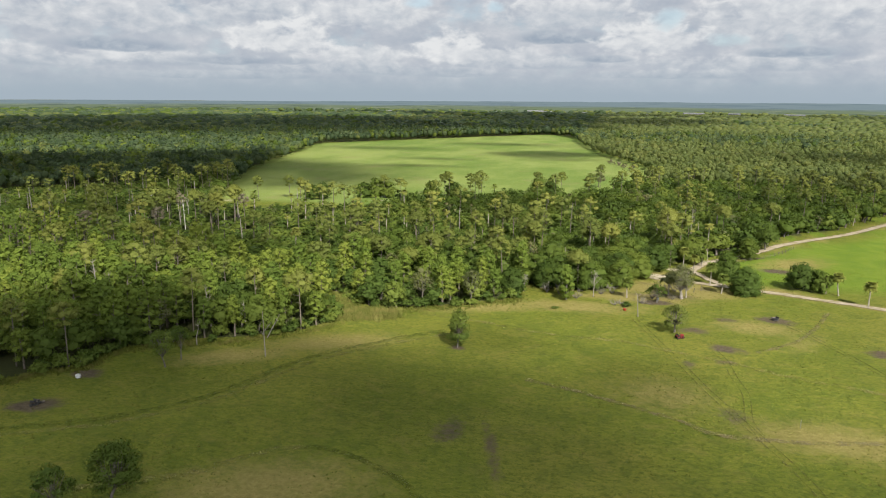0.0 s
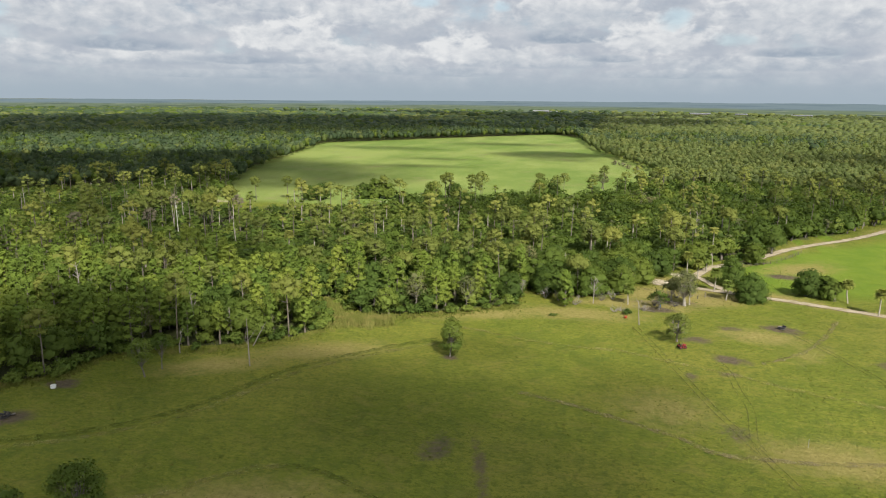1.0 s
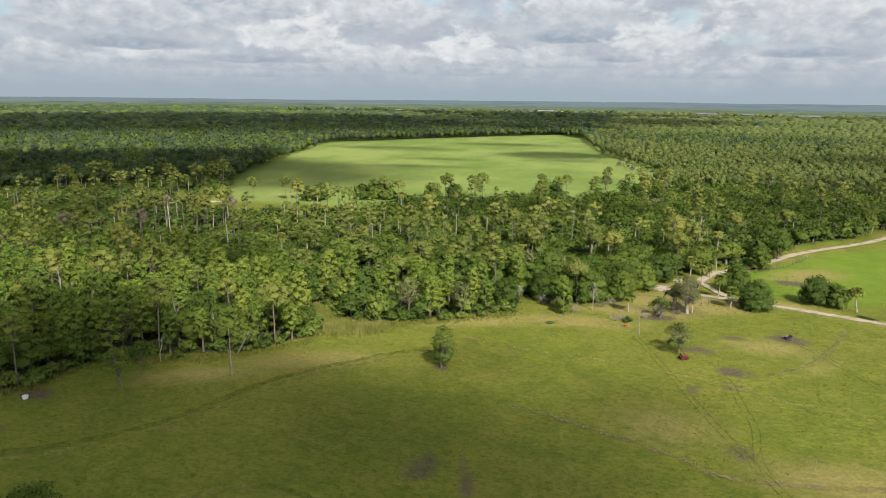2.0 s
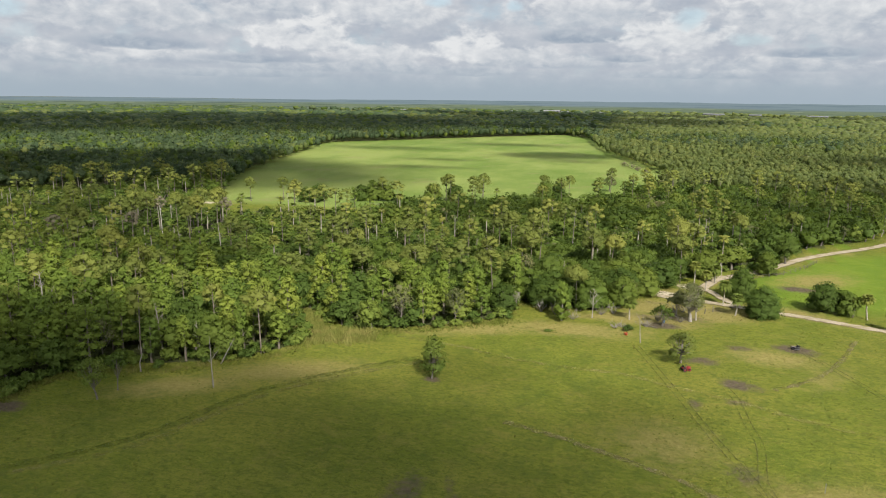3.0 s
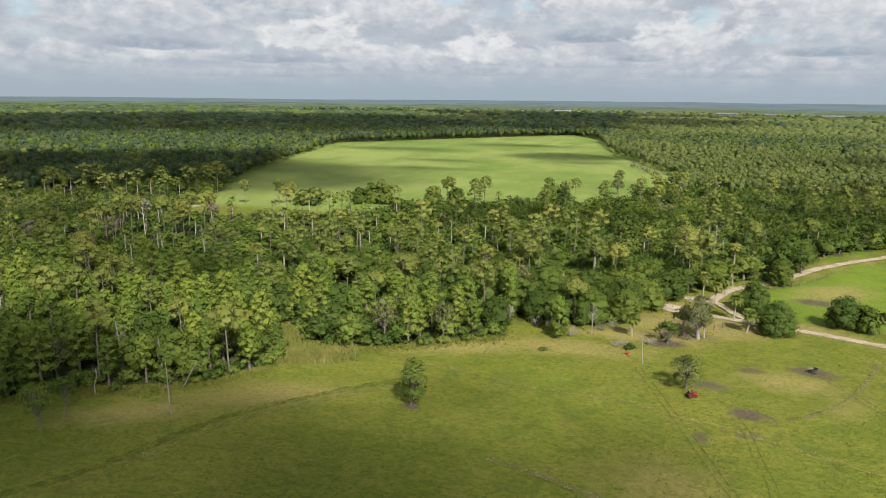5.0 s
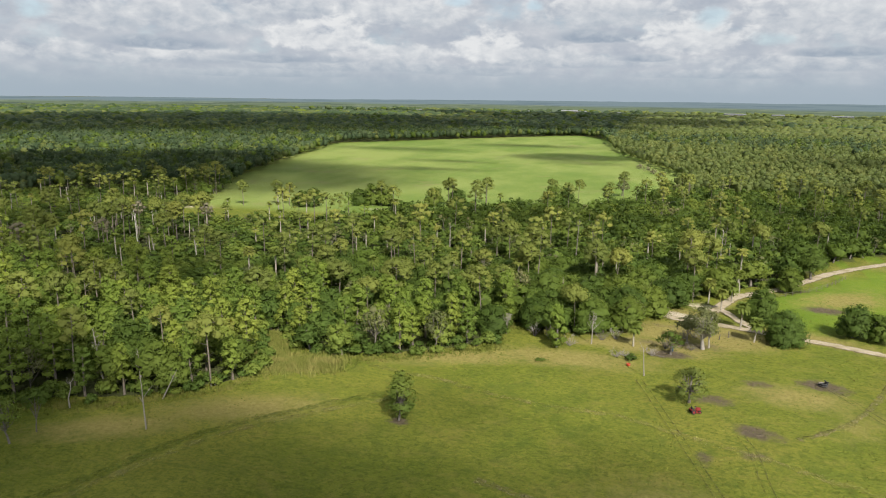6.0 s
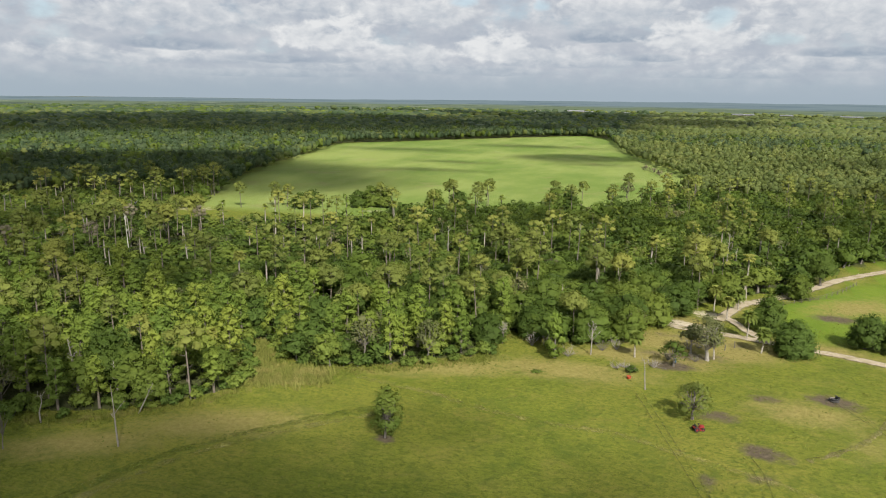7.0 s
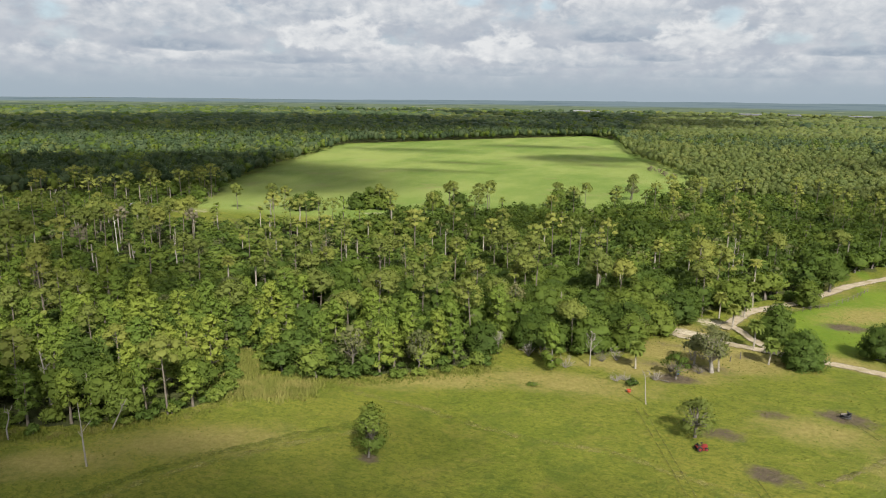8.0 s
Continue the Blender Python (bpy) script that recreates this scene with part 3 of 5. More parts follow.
CLOUD = cloud_material()
# unseen clouds added to cast these shadows: x, y, half-sizes, turn, opacity
for spot in ((-80, 77, 98, 69, 18, 0.70), (20, 66, 97, 65, 0, 0.64), (-107, 119, 36, 38, 12, 0.78), (-175, 212, 60, 40, 35, 0.55), (-232, 270, 62, 40, 20, 0.55), (9, 137, 22, 16, 0, 0.36), (-22, 150, 22, 14, 0, 0.28),
             (-310, 398, 220, 105, 25, 0.88), (-700, 945, 750, 400, 30, 0.84), (-60, 1400, 330, 260, 0, 0.75), (-190, 1090, 250, 110, 8, 0.8), (-262, 500, 90, 62, 20, 0.62), (-60, 668, 66, 44, 0, 0.66), (-158, 524, 70, 18, 5, 0.6), (-230, 690, 90, 34, 5, 0.45), (-40, 618, 52, 24, 0, 0.5), (-120, 790, 120, 30, 0, 0.5), (-150, 590, 60, 14, 0, 0.4), (75, 345, 90, 55, 20, 0.35), (215, 610, 150, 80, 0, 0.6), (-40, 322, 80, 32, 15, 0.4), (125, 440, 85, 48, 10, 0.62), (-150, 1780, 560, 120, 0, 0.72), (720, 1850, 480, 150, 0, 0.6), (-780, 1830, 480, 170, 0, 0.55), (300, 2000, 520, 160, 0, 0.55), (-124, 200, 42, 27, 30, 0.5)):
    cloud_over("cloud", *spot, "low grey-white cumulus cloud drifting over the land")

# bare and worn places: x, y, half-length, half-width, turn in degrees
MUD = [(26.5, 159.3, 3.8, 2.3, -20, 0.85), (29.6, 181, 2.8, 1.8, 0, 0.72), (41.6, 184, 4.2, 2.8, -10, 0.9), (20.8, 170.4, 3.8, 2.2, 10, 0.75), (52.6, 238.4, 4.8, 2.8, 0),
       (59.5, 164.3, 3.2, 2.6, 0), (-96.9, 97.4, 4.4, 2.4, 20), (13.5, 192, 4.0, 2.5, 10), (-30.7, 144.6, 1.8, 1.2, 0), (-98.5, 112, 3.2, 2.2, 0),
       (23.0, 124.5, 2.6, 3.2, 0, 0.6), (25.3, 151, 2.2, 2.0, 0, 0.7), (17.6, 148, 1.6, 2.6, 0, 0.6), (-15.5, 101, 1.1, 12.0, 15, 0.62), (-24, 107, 2.5, 5, 0, 0.62), (47, 255.5, 8, 1.6, 20, 0.8),
       (17.5, 199.5, 8, 3.2, 5, 0.62), (8, 199, 5, 2.2, 0, 0.55), (27, 209.5, 4, 2, 0, 0.5), (14, 211, 7, 1.6, -10, 0.5)]
STRAW = [(-58, 141, 14, 5, 25), (-30, 176, 16, 4, 20), (-8, 183, 18, 5, 5), (10, 196, 12, 5, 0, 1.3), (24, 208, 13, 8, 0, 1.4), (3, 195.5, 11, 2.6, 5, 1.3), (26, 203, 9, 4, 10, 1.3), (16, 223, 6, 4, 0, 1.4), (13, 207, 9, 7, 0, 1.3), (-45, 84, 14, 7, 20), (46, 213, 12, 4, -20),
         (36, 177, 9, 5, 0), (-75, 128, 12, 4, 30), (12, 131, 9, 8, 0, 0.75), (38, 119, 14, 6, 0), (60, 250, 14, 7, 40), (-66, 160, 4, 5, 0), (16, 222, 5, 4, 0), (44, 168, 4, 9, -30, 0.6)]
SAND = [(-118, 345, 9, 3, 15, 0.45), (-200, 322, 14, 4, 0, 0.6), (-172, 318, 12, 3, 10, 0.5), (-60, 388, 10, 3, 0, 0.6), (-40, 372, 9, 3, 0, 0.6), (-283, 539, 5, 3, 0, 0.9), (16, 221, 6, 2.5, -20), (22.5, 231.5, 4, 3.4, 0, 0.7), (34, 247, 5, 2, 30, 0.8), (-222, 305, 10, 4, 0, 0.6)]


def patches(x, y, spots):
    out = np.zeros(np.shape(x))
    for cx, cy, a, b, turn, *much in spots:
        c, s = math.cos(radians(turn)), math.sin(radians(turn))
        u, v = (x - cx) * c + (y - cy) * s, (y - cy) * c - (x - cx) * s
        out = np.maximum(out, np.clip(1.25 - 0.75 * np.hypot(u / a, v / b), 0, 1) * (much[0] if much else 1))
    return out


def build_ground():
    def lines(low, high, step, coarse_low, coarse_high, wide, edge):
        out = list(np.arange(low, high, step)) + list(np.arange(high, coarse_high, wide))
        below = list(np.arange(low - wide, coarse_low, -wide))[::-1]
        out = below + out
        while out[-1] < edge:
            out.append(out[-1] + (out[-1] - out[-2]) * 1.3)
        while out[0] > -edge:
            out.insert(0, out[0] - (out[1] - out[0]) * 1.3)
        return np.array(out)

    xs, ys = lines(-120, 85, 1.15, -420, 260, 13, 4900), lines(58, 262, 1.15, 20, 1050, 12, 4900)
    x, y = np.meshgrid(xs, ys)
    far = np.maximum(np.abs(x), np.abs(y))
    t = np.clip((far - 1200) / 1500, 0, 1)
    k = (1 - t) + t * far / (np.hypot(x, y) + 1e-9)
    x, y = x * k, y * k
    near = far < 330
    z = 0.10 * np.sin(x * 0.21 + 1.3 * np.sin(y * 0.13)) * np.sin(y * 0.17 + 0.8 * np.sin(x * 0.09)) * np.clip((330 - far) / 100, 0, 1) - 0.05
    rows, cols = x.shape
    index = np.arange(rows * cols).reshape(rows, cols)
    faces = np.stack([index[:-1, :-1], index[:-1, 1:], index[1:, 1:], index[1:, :-1]], -1).reshape(-1, 4)
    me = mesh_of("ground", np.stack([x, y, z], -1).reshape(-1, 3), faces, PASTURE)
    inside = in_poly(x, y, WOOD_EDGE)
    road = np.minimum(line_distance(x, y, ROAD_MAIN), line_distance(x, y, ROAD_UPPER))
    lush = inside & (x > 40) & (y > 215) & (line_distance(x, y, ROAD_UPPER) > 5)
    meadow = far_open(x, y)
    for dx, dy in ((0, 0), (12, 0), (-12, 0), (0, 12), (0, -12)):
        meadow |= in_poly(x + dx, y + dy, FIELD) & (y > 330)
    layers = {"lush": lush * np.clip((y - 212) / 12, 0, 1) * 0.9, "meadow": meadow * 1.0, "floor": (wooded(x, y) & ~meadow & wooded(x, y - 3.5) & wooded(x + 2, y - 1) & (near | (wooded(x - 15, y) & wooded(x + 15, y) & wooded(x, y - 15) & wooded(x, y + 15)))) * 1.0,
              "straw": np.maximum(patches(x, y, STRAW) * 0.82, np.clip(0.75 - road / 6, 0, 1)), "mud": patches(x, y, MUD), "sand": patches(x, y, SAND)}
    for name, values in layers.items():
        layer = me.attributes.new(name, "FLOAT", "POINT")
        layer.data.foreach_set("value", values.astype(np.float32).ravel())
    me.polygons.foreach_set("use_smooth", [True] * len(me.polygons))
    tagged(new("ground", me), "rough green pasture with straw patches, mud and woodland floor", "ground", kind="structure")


build_ground()


def smooth_line(points, step):
    p = [Vector((*q, 0)) for q in points]
    p = [2 * p[0] - p[1]] + p + [2 * p[-1] - p[-2]]
    out = []
    for a, b, c, d in zip(p, p[1:], p[2:], p[3:]):
        count = max(1, int((c - b).length / step))
        for i in range(count):
            t = i / count
            out.append(0.5 * (2 * b + (c - a) * t + (2 * a - 5 * b + 4 * c - d) * t * t + (3 * b - a - 3 * c + d) * t ** 3))
    return np.array([q[:2] for q in out] + [p[-2][:2]])


def ribbon(name, points, width, mat, label, z=0.10, ragged=0.15, step=1.0, shift=0.0, crown=0.05, category="road"):
    """A worn strip along a line, a little raised, thinning out into the grass at its uneven edges."""
    line = smooth_line(points, step)
    way = np.gradient(line, axis=0)
    way /= np.linalg.norm(way, axis=1)[:, None]
    side = np.stack([-way[:, 1], way[:, 0]], -1)
    r = np.random.default_rng(len(line) + int(width * 10))
    rows, tone, k = [], [], len(line)
    for u in (-0.5, -0.28, 0.28, 0.5):
        off = u * width + shift + r.normal(0, ragged, k) * abs(u) * 1.4
        high = z + (crown if abs(u) < 0.4 else -0.02)
        rows.append(np.column_stack([line + side * off[:, None], np.full(k, high)]))
        tone.append(np.full(k, 1.0 if abs(u) < 0.4 else 0.0))
    faces = [(q * k + i, q * k + i + 1, (q + 1) * k + i + 1, (q + 1) * k + i) for q in range(3) for i in range(k - 1)]
    return tagged(new(name, mesh_of(name, np.concatenate(rows), faces, mat, np.concatenate(tone))), label, category, kind="structure")


def sandy(name, a, b, c, cover=None):
    """Bare earth, sand or trodden grass; cover: how much of the ground it hides at its middle."""
    mat, n = material(name)
    p = place(n)
    fine, wide = n.noise(p, 2.6, 6.0, 0.7), n.noise(p, 0.3, 4.0)
    colour = n.mix(n.smooth(wide, 0.42, 0.68), n.mix(n.smooth(fine, 0.3, 0.7), a, b), c)
    finish(n, colour, 0.95, fine, 0.4, 0.08, spec=0.1)
    if cover is not None:
        edge = n.add("ShaderNodeAttribute")
        edge.attribute_name = "tone"
        broken = n.smooth(n.math("ADD", n.math("MULTIPLY", fine, 0.5), n.math("MULTIPLY", n.noise(p, 0.45, 5.0, 0.65), 0.6)), 0.62 - 0.45 * cover, 0.86 - 0.45 * cover)
        fac = n.math("MULTIPLY", n.math("MULTIPLY", broken, n.smooth(edge.outputs["Fac"], 0.0, 0.9)), min(1.0, 0.35 + cover * 0.65))
        output = next(node for node in n.tree.nodes if node.type == "OUTPUT_MATERIAL")
        solid = next(node for node in n.tree.nodes if node.type == "BSDF_PRINCIPLED")
        mixer = n.add("ShaderNodeMixShader", Fac=fac)
        n.tree.links.new(n.add("ShaderNodeBsdfTransparent").outputs[0], mixer.inputs[1])
        n.tree.links.new(solid.outputs[0], mixer.inputs[2])
        n.tree.links.new(mixer.outputs[0], output.inputs[0])
    return mat


SANDY = sandy("pale_sand", (0.25, 0.205, 0.145), (0.36, 0.31, 0.235), (0.22, 0.185, 0.11), 1.0)
RUT = sandy("worn_earth", (0.06, 0.06, 0.022), (0.095, 0.088, 0.034), (0.12, 0.115, 0.03), 0.44)
PALE_RUT = sandy("trodden_straw", (0.19, 0.175, 0.055), (0.24, 0.21, 0.075), (0.15, 0.155, 0.035), 0.36)
LUSH_RUT = sandy("rank_grass", (0.066, 0.096, 0.014), (0.080, 0.110, 0.016), (0.100, 0.124, 0.018), 0.42)
BARE_RUT = sandy("bare_path", (0.15, 0.125, 0.06), (0.20, 0.165, 0.085), (0.17, 0.16, 0.05), 0.44)
ribbon("road", ROAD_MAIN, 3.5, SANDY, "pale sandy farm road across the pasture", ragged=0.3)
ribbon("road", ROAD_UPPER, 3.6, SANDY, "pale sandy lane along the edge of the oaks", z=0.13, ragged=0.35)
ribbon("road", ROAD_LINK, 2.8, SANDY, "short sandy fork between two farm lanes", z=0.16, ragged=0.3)
TRACK_A = [(7, 177), (8.4, 172.8), (12, 161), (15.7, 148.8), (19.7, 135.1), (23.2, 124.9), (26.2, 116.2), (28.8, 108.7), (31, 100.4), (34, 85), (36, 70)]
TRACK_B = [(24, 157), (25.3, 151.4), (25.8, 142.2), (26.6, 134.3), (25.4, 123.2), (26.2, 117)]
TRACK_C = [(-108, 78), (-95, 88.3), (-87.7, 92.4), (-80.3, 96.9), (-71.7, 105.2), (-67.7, 111.8), (-64.2, 120.5), (-60, 129.8), (-55.2, 136.5), (-51.5, 140.4), (-44, 148), (-36, 155)]
TRACK_D = [(-75, 74), (-57.6, 84), (-53.6, 88), (-48.8, 93.2), (-44.2, 95.5), (-38.6, 95.5), (-29.9, 91.7), (-24.5, 87.8), (-18, 78)]
TRACK_E = [(-14, 131), (-6.3, 128.7), (4.1, 124.5), (13.5, 120.1), (18.5, 116.6), (25.4, 116.4), (34.8, 117.3), (45.3, 120.1), (60, 126)]
TRACK_F = [(40, 186), (43.2, 181), (51.5, 161.8), (55.3, 150.7), (60, 138)]
TRACK_G = [(62, 137), (52.2, 141), (36.9, 145.8), (27, 150.2), (16.1, 154), (4.3, 158.1), (-8.4, 158.6), (-21.9, 161.1), (-29.3, 163.5), (-45, 166)]
TRACK_H = [(56, 194), (54.4, 190), (48.9, 178.2), (44.7, 171), (39.9, 165.1), (32.8, 158.5)]
for line, mat, wide, label in ((TRACK_A, RUT, 0.27, "wheel rut worn through the pasture"), (TRACK_B, RUT, 0.26, "winding wheel rut in the pasture"),
                               (TRACK_F, RUT, 0.3, "faint wheel rut in long grass")):
    for shift in (-0.62, 0.62):
        ribbon("track", line, wide, mat, label, z=0.09, ragged=0.06, step=0.7, shift=shift, crown=0.02, category="track")
ribbon("track", TRACK_C, 2.1, LUSH_RUT, "dark rank strip of grass across the pasture", z=0.08, ragged=0.5, crown=0.02, category="track")
ribbon("track", TRACK_C, 1.7, PALE_RUT, "pale trodden strip beside the rank grass", z=0.07, ragged=0.4, shift=-2.3, crown=0.02, category="track")
ribbon("track", TRACK_D[4:], 1.6, LUSH_RUT, "dark rank bend of grass in the pasture", z=0.08, ragged=0.35, crown=0.02, category="track")
ribbon("track", TRACK_D[:5], 1.8, PALE_RUT, "pale trodden strip in the grass", z=0.08, ragged=0.35, crown=0.02, category="track")
ribbon("track", TRACK_E, 1.6, BARE_RUT, "bare brown trodden strip in the grass", z=0.08, ragged=0.35, crown=0.02, category="track")
ribbon("track", TRACK_G, 1.9, PALE_RUT, "pale trodden cattle path in the grass", z=0.08, ragged=0.3, crown=0.02, category="track")
ribbon("track", TRACK_H, 1.3, BARE_RUT, "bare brown bend trodden in the pasture", z=0.08, ragged=0.35, crown=0.02, category="track")

# ---- trees ----
KINDS = {  # label, category, leaves, bark
    "oak_tree": ("live oak with a broad dark green crown in woodland", "oak", "oak", BARK_OAK),
    "hardwood_tree": ("leafy mid-green broadleaf tree in dense woodland", "tree", "hardwood", BARK_OAK),
    "pine_tree": ("tall slash pine with bare trunk and flat green head", "pine", "pine", BARK_PINE),
    "cypress_tree": ("bright green tiered tree at the wet edge of the wood", "tree", "cypress", BARK_PINE),
    "cabbage_palm": ("cabbage palm with a round head of fan leaves", "palm", "palm", BARK_PALM),
    "dead_tree": ("dead grey tree with broken bare limbs", "dead tree", "grey", BARK_PALE),
    "mossy_tree": ("thin grey-green tree hung with moss in woodland", "tree", "grey", BARK_OAK),
}


def grow(kind, rng, rich):
    """A crown and wood of one kind; rich: 1 near, 0 further off."""
    per, boughs, size, near = ((21, 9, 0.49, False), (92, 19, 0.255, True))[rich]
    hearts = 1 if near else 2
    if kind == "oak_tree":
        return round_tree(rng, rng.uniform(6.8, 9.6), rng.uniform(7.5, 9.8), boughs, int(per * 1.1), size, low=0.10, hearts=hearts, limbs=near)
    if kind == "hardwood_tree":
        return round_tree(rng, rng.uniform(5.2, 8.4), rng.uniform(5.6, 7.6), max(7, boughs - 4), per, size * 0.95, low=0.07, trunk=0.18, hearts=hearts, limbs=near)
    if kind == "mossy_tree":
        return round_tree(rng, rng.uniform(7.5, 10), rng.uniform(5, 6.5), max(5, boughs - 3), int(per * 0.6), size * 0.85, low=0.25, trunk=0.16, gap=0.2, hearts=30)
    if kind == "pine_tree":
        return pine_tree(rng, rng.uniform(12, 15.5), rng.uniform(4.8, 6.6), (10, 15)[rich], int(per * 0.8), size * 0.8, bare=0.64, limbs=near)
    if kind == "cypress_tree":
        return tiered_tree(rng, rng.uniform(9.5, 13.5), rng.uniform(5.2, 6.8), (9, 22)[rich], int(per * 0.75), size * 0.95, low=0.24, limbs=near)
    if kind == "cabbage_palm":
        return palm_tree(rng, rng.uniform(7.5, 10.5), (16, 44)[rich])
    return bare_tree(rng, rng.uniform(8, 12), (4, 10)[rich])


def plant(kind, crown, wood, at, turn=0.0, scale=1.0, label="", leaves="", bark=None, group="", name=""):
    """One tree as a thing of its own: an empty with its trunk and crown."""
    text, category, leaf, wood_mat = KINDS[kind]
    tree = tagged(new(name or kind, None), label or text, category, group)
    tree.empty_display_size = 0.5
    for part_name, made, mat in (("trunk", wood, bark or wood_mat), ("crown", crown, LEAF[leaves or leaf])):
        if made is not None:
            ob = new(part_name, mesh_of(part_name, *made, mat))
            ob.parent = tree
    tree.matrix_basis = Matrix.LocRotScale((at[0], at[1], 0), Euler((0, 0, turn)), (scale, scale, scale))
    return tree


rng = np.random.default_rng(11)
HAND = []  # places of the trees that stand apart, to keep the wood off them


def stand_alone():
    r = np.random.default_rng(5)

    def put(kind, at, made, **more):
        HAND.append(at)
        return plant(kind, made[0], made[1], at, r.uniform(0, 6.28), **more)

    put("oak_tree", (-30.9, 145.0), round_tree(r, 9.3, 5.2, 48, 120, 0.19, low=-0.16, trunk=0.16, gap=0.14, hearts=30, lump=1.05), leaves="hardwood", label="lone oval tree with foliage almost to the grass")
    put("oak_tree", (16.4, 168.0), round_tree(r, 7.4, 6.8, 36, 95, 0.2, low=-0.08, trunk=0.22, gap=0.35, hearts=30, lump=0.85), bark=BARK_OAK, leaves="pine", label="small leaning open-crowned tree alone in the pasture")
    put("oak_tree", (20.4, 198.0), round_tree(r, 10.0, 8.8, 46, 110, 0.2, low=0.2, trunk=0.40, gap=0.3, hearts=40, lump=0.8), leaves="grey", bark=BARK_PALE, label="old grey-green oak with a thick pale trunk")
    put("oak_tree", (37.7, 207.0), round_tree(r, 8.4, 9.8, 60, 150, 0.22, low=-0.35, trunk=0.3, lump=0.8), leaves="hardwood", label="dense round dark green oak beside the road")
    put("oak_tree", (34.6, 222.0), round_tree(r, 9.0, 8.6, 40, 140, 0.25, low=-0.3, trunk=0.35), label="broad dark oak behind the rounded one")
    put("oak_tree", (54.2, 217.0), round_tree(r, 8.8, 8.6, 34, 110, 0.25, low=-0.22, trunk=0.3, gap=0.15), label="oak with pale limbs beside the farm road")
    put("oak_tree", (59.2, 215.6), round_tree(r, 7.4, 6.8, 26, 110, 0.25, low=-0.25, trunk=0.25), label="dark oak crowded against its neighbour")
    put("oak_tree", (47.2, 253.6), round_tree(r, 7.8, 7.6, 26, 110, 0.26, low=-0.25, trunk=0.26), label="low dark oak between the lane and the fence")
    put("oak_tree", (55.5, 271.5), round_tree(r, 10.2, 9.4, 22, 130, 0.32, low=0.14, trunk=0.32), label="spreading dark oak over the sandy lane")
    for at, high, wide in (((-26.0, 192.5), 7.4, 8.6), ((-17.0, 200.5), 8.2, 10.0), ((-4.6, 202.0), 8.8, 10.6), ((3.4, 206.5), 8.4, 9.4), ((9.0, 217.5), 9.0, 10.4), ((15.5, 229.5), 9.2, 10.0), ((28.0, 243.5), 9.4, 9.6)):
        put("oak_tree", at, round_tree(r, high, wide, 38, 100, 0.25, low=-0.25, trunk=0.34), label="dense rounded oak at the front of the wood", group="oaks at the front of the wood")
    put("hardwood_tree", (-10.3, 189.0), tiered_tree(r, 10.0, 5.0, 18, 110, 0.34, low=0.06), leaves="cypress", label="tall narrow tree draped in bright vines")
    put("oak_tree", (13.6, 192.0), round_tree(r, 5.0, 6.6, 16, 80, 0.24, low=0.25, trunk=0.2, gap=0.35, hearts=30, lump=0.8), label="low spreading tree over trodden mud")
    put("oak_tree", (17.2, 201.0), round_tree(r, 6.4, 6.0, 9, 60, 0.34, low=0.4, trunk=0.2, gap=0.4, hearts=9), leaves="grey", bark=BARK_PALE, label="half-bare brown-grey tree behind the old oak")
    put("oak_tree", (-62.5, 74.0), round_tree(r, 9.8, 7.6, 42, 190, 0.18, low=0.06, trunk=0.22, gap=0.28, hearts=30, lump=0.85), label="leafy dark tree standing in the pasture")
    put("hardwood_tree", (-68.5, 71.0), round_tree(r, 7.0, 6.4, 26, 120, 0.16, low=0.2, trunk=0.14, gap=0.3, hearts=30, lump=0.75), leaves="hardwood", label="thin pale green sapling with open branches")
    put("hardwood_tree", (-85.4, 118.6), round_tree(r, 8.6, 5.8, 18, 110, 0.2, low=0.3, trunk=0.15, gap=0.2, hearts=30, lump=0.85), label="thin small tree at the edge of the wood")
    put("hardwood_tree", (-84.6, 122.8), round_tree(r, 7.2, 3.8, 12, 80, 0.2, low=0.5, trunk=0.1, gap=0.2, hearts=30), label="slender sapling at the edge of the wood")
    for at, high in (((5.7, 194.7), 4.4), ((32.1, 206.6), 4.3), ((29.9, 214.8), 5.6), ((26.6, 229.0), 4.5), ((21.6, 199.2), 4.8), ((33, 250), 5.0), ((30, 238), 4.5), ((63.2, 213.0), 5.2), ((67.9, 202.1), 5.7), ((60.9, 214.0), 4.2), ((24, 235), 5.5)):
        put("cabbage_palm", at, palm_tree(r, high, 70, 2.0), group="palms by the road", label="cabbage palm with rough trunk and round head")
    put("dead_tree", (-3.2, 193.5), bare_tree(r, 7.5, 16, 0.7), label="bare grey dead tree at the wood's edge")
    put("dead_tree", (8.4, 178.4), bare_tree(r, 6.2, 2, 0.62), label="weathered dead pole standing in the pasture")
    put("dead_tree", (-154.9, 230.7), bare_tree(r, 15.5, 5, 0.8), bark=BARK_WHITE, label="tall white dead trunk above the wood")
    put("dead_tree", (-22.5, 193.5), bare_tree(r, 5.0, 22, 0.5), label="bare silvery shrub-like tree at the wood's edge")
    put("dead_tree", (28.9, 267.4), bare_tree(r, 14.5, 10), label="tall grey dead tree above the oaks")
    put("dead_tree", (-14.2, 259.5), bare_tree(r, 16.5, 4), bark=BARK_OAK, label="dark broken trunk above the wood")
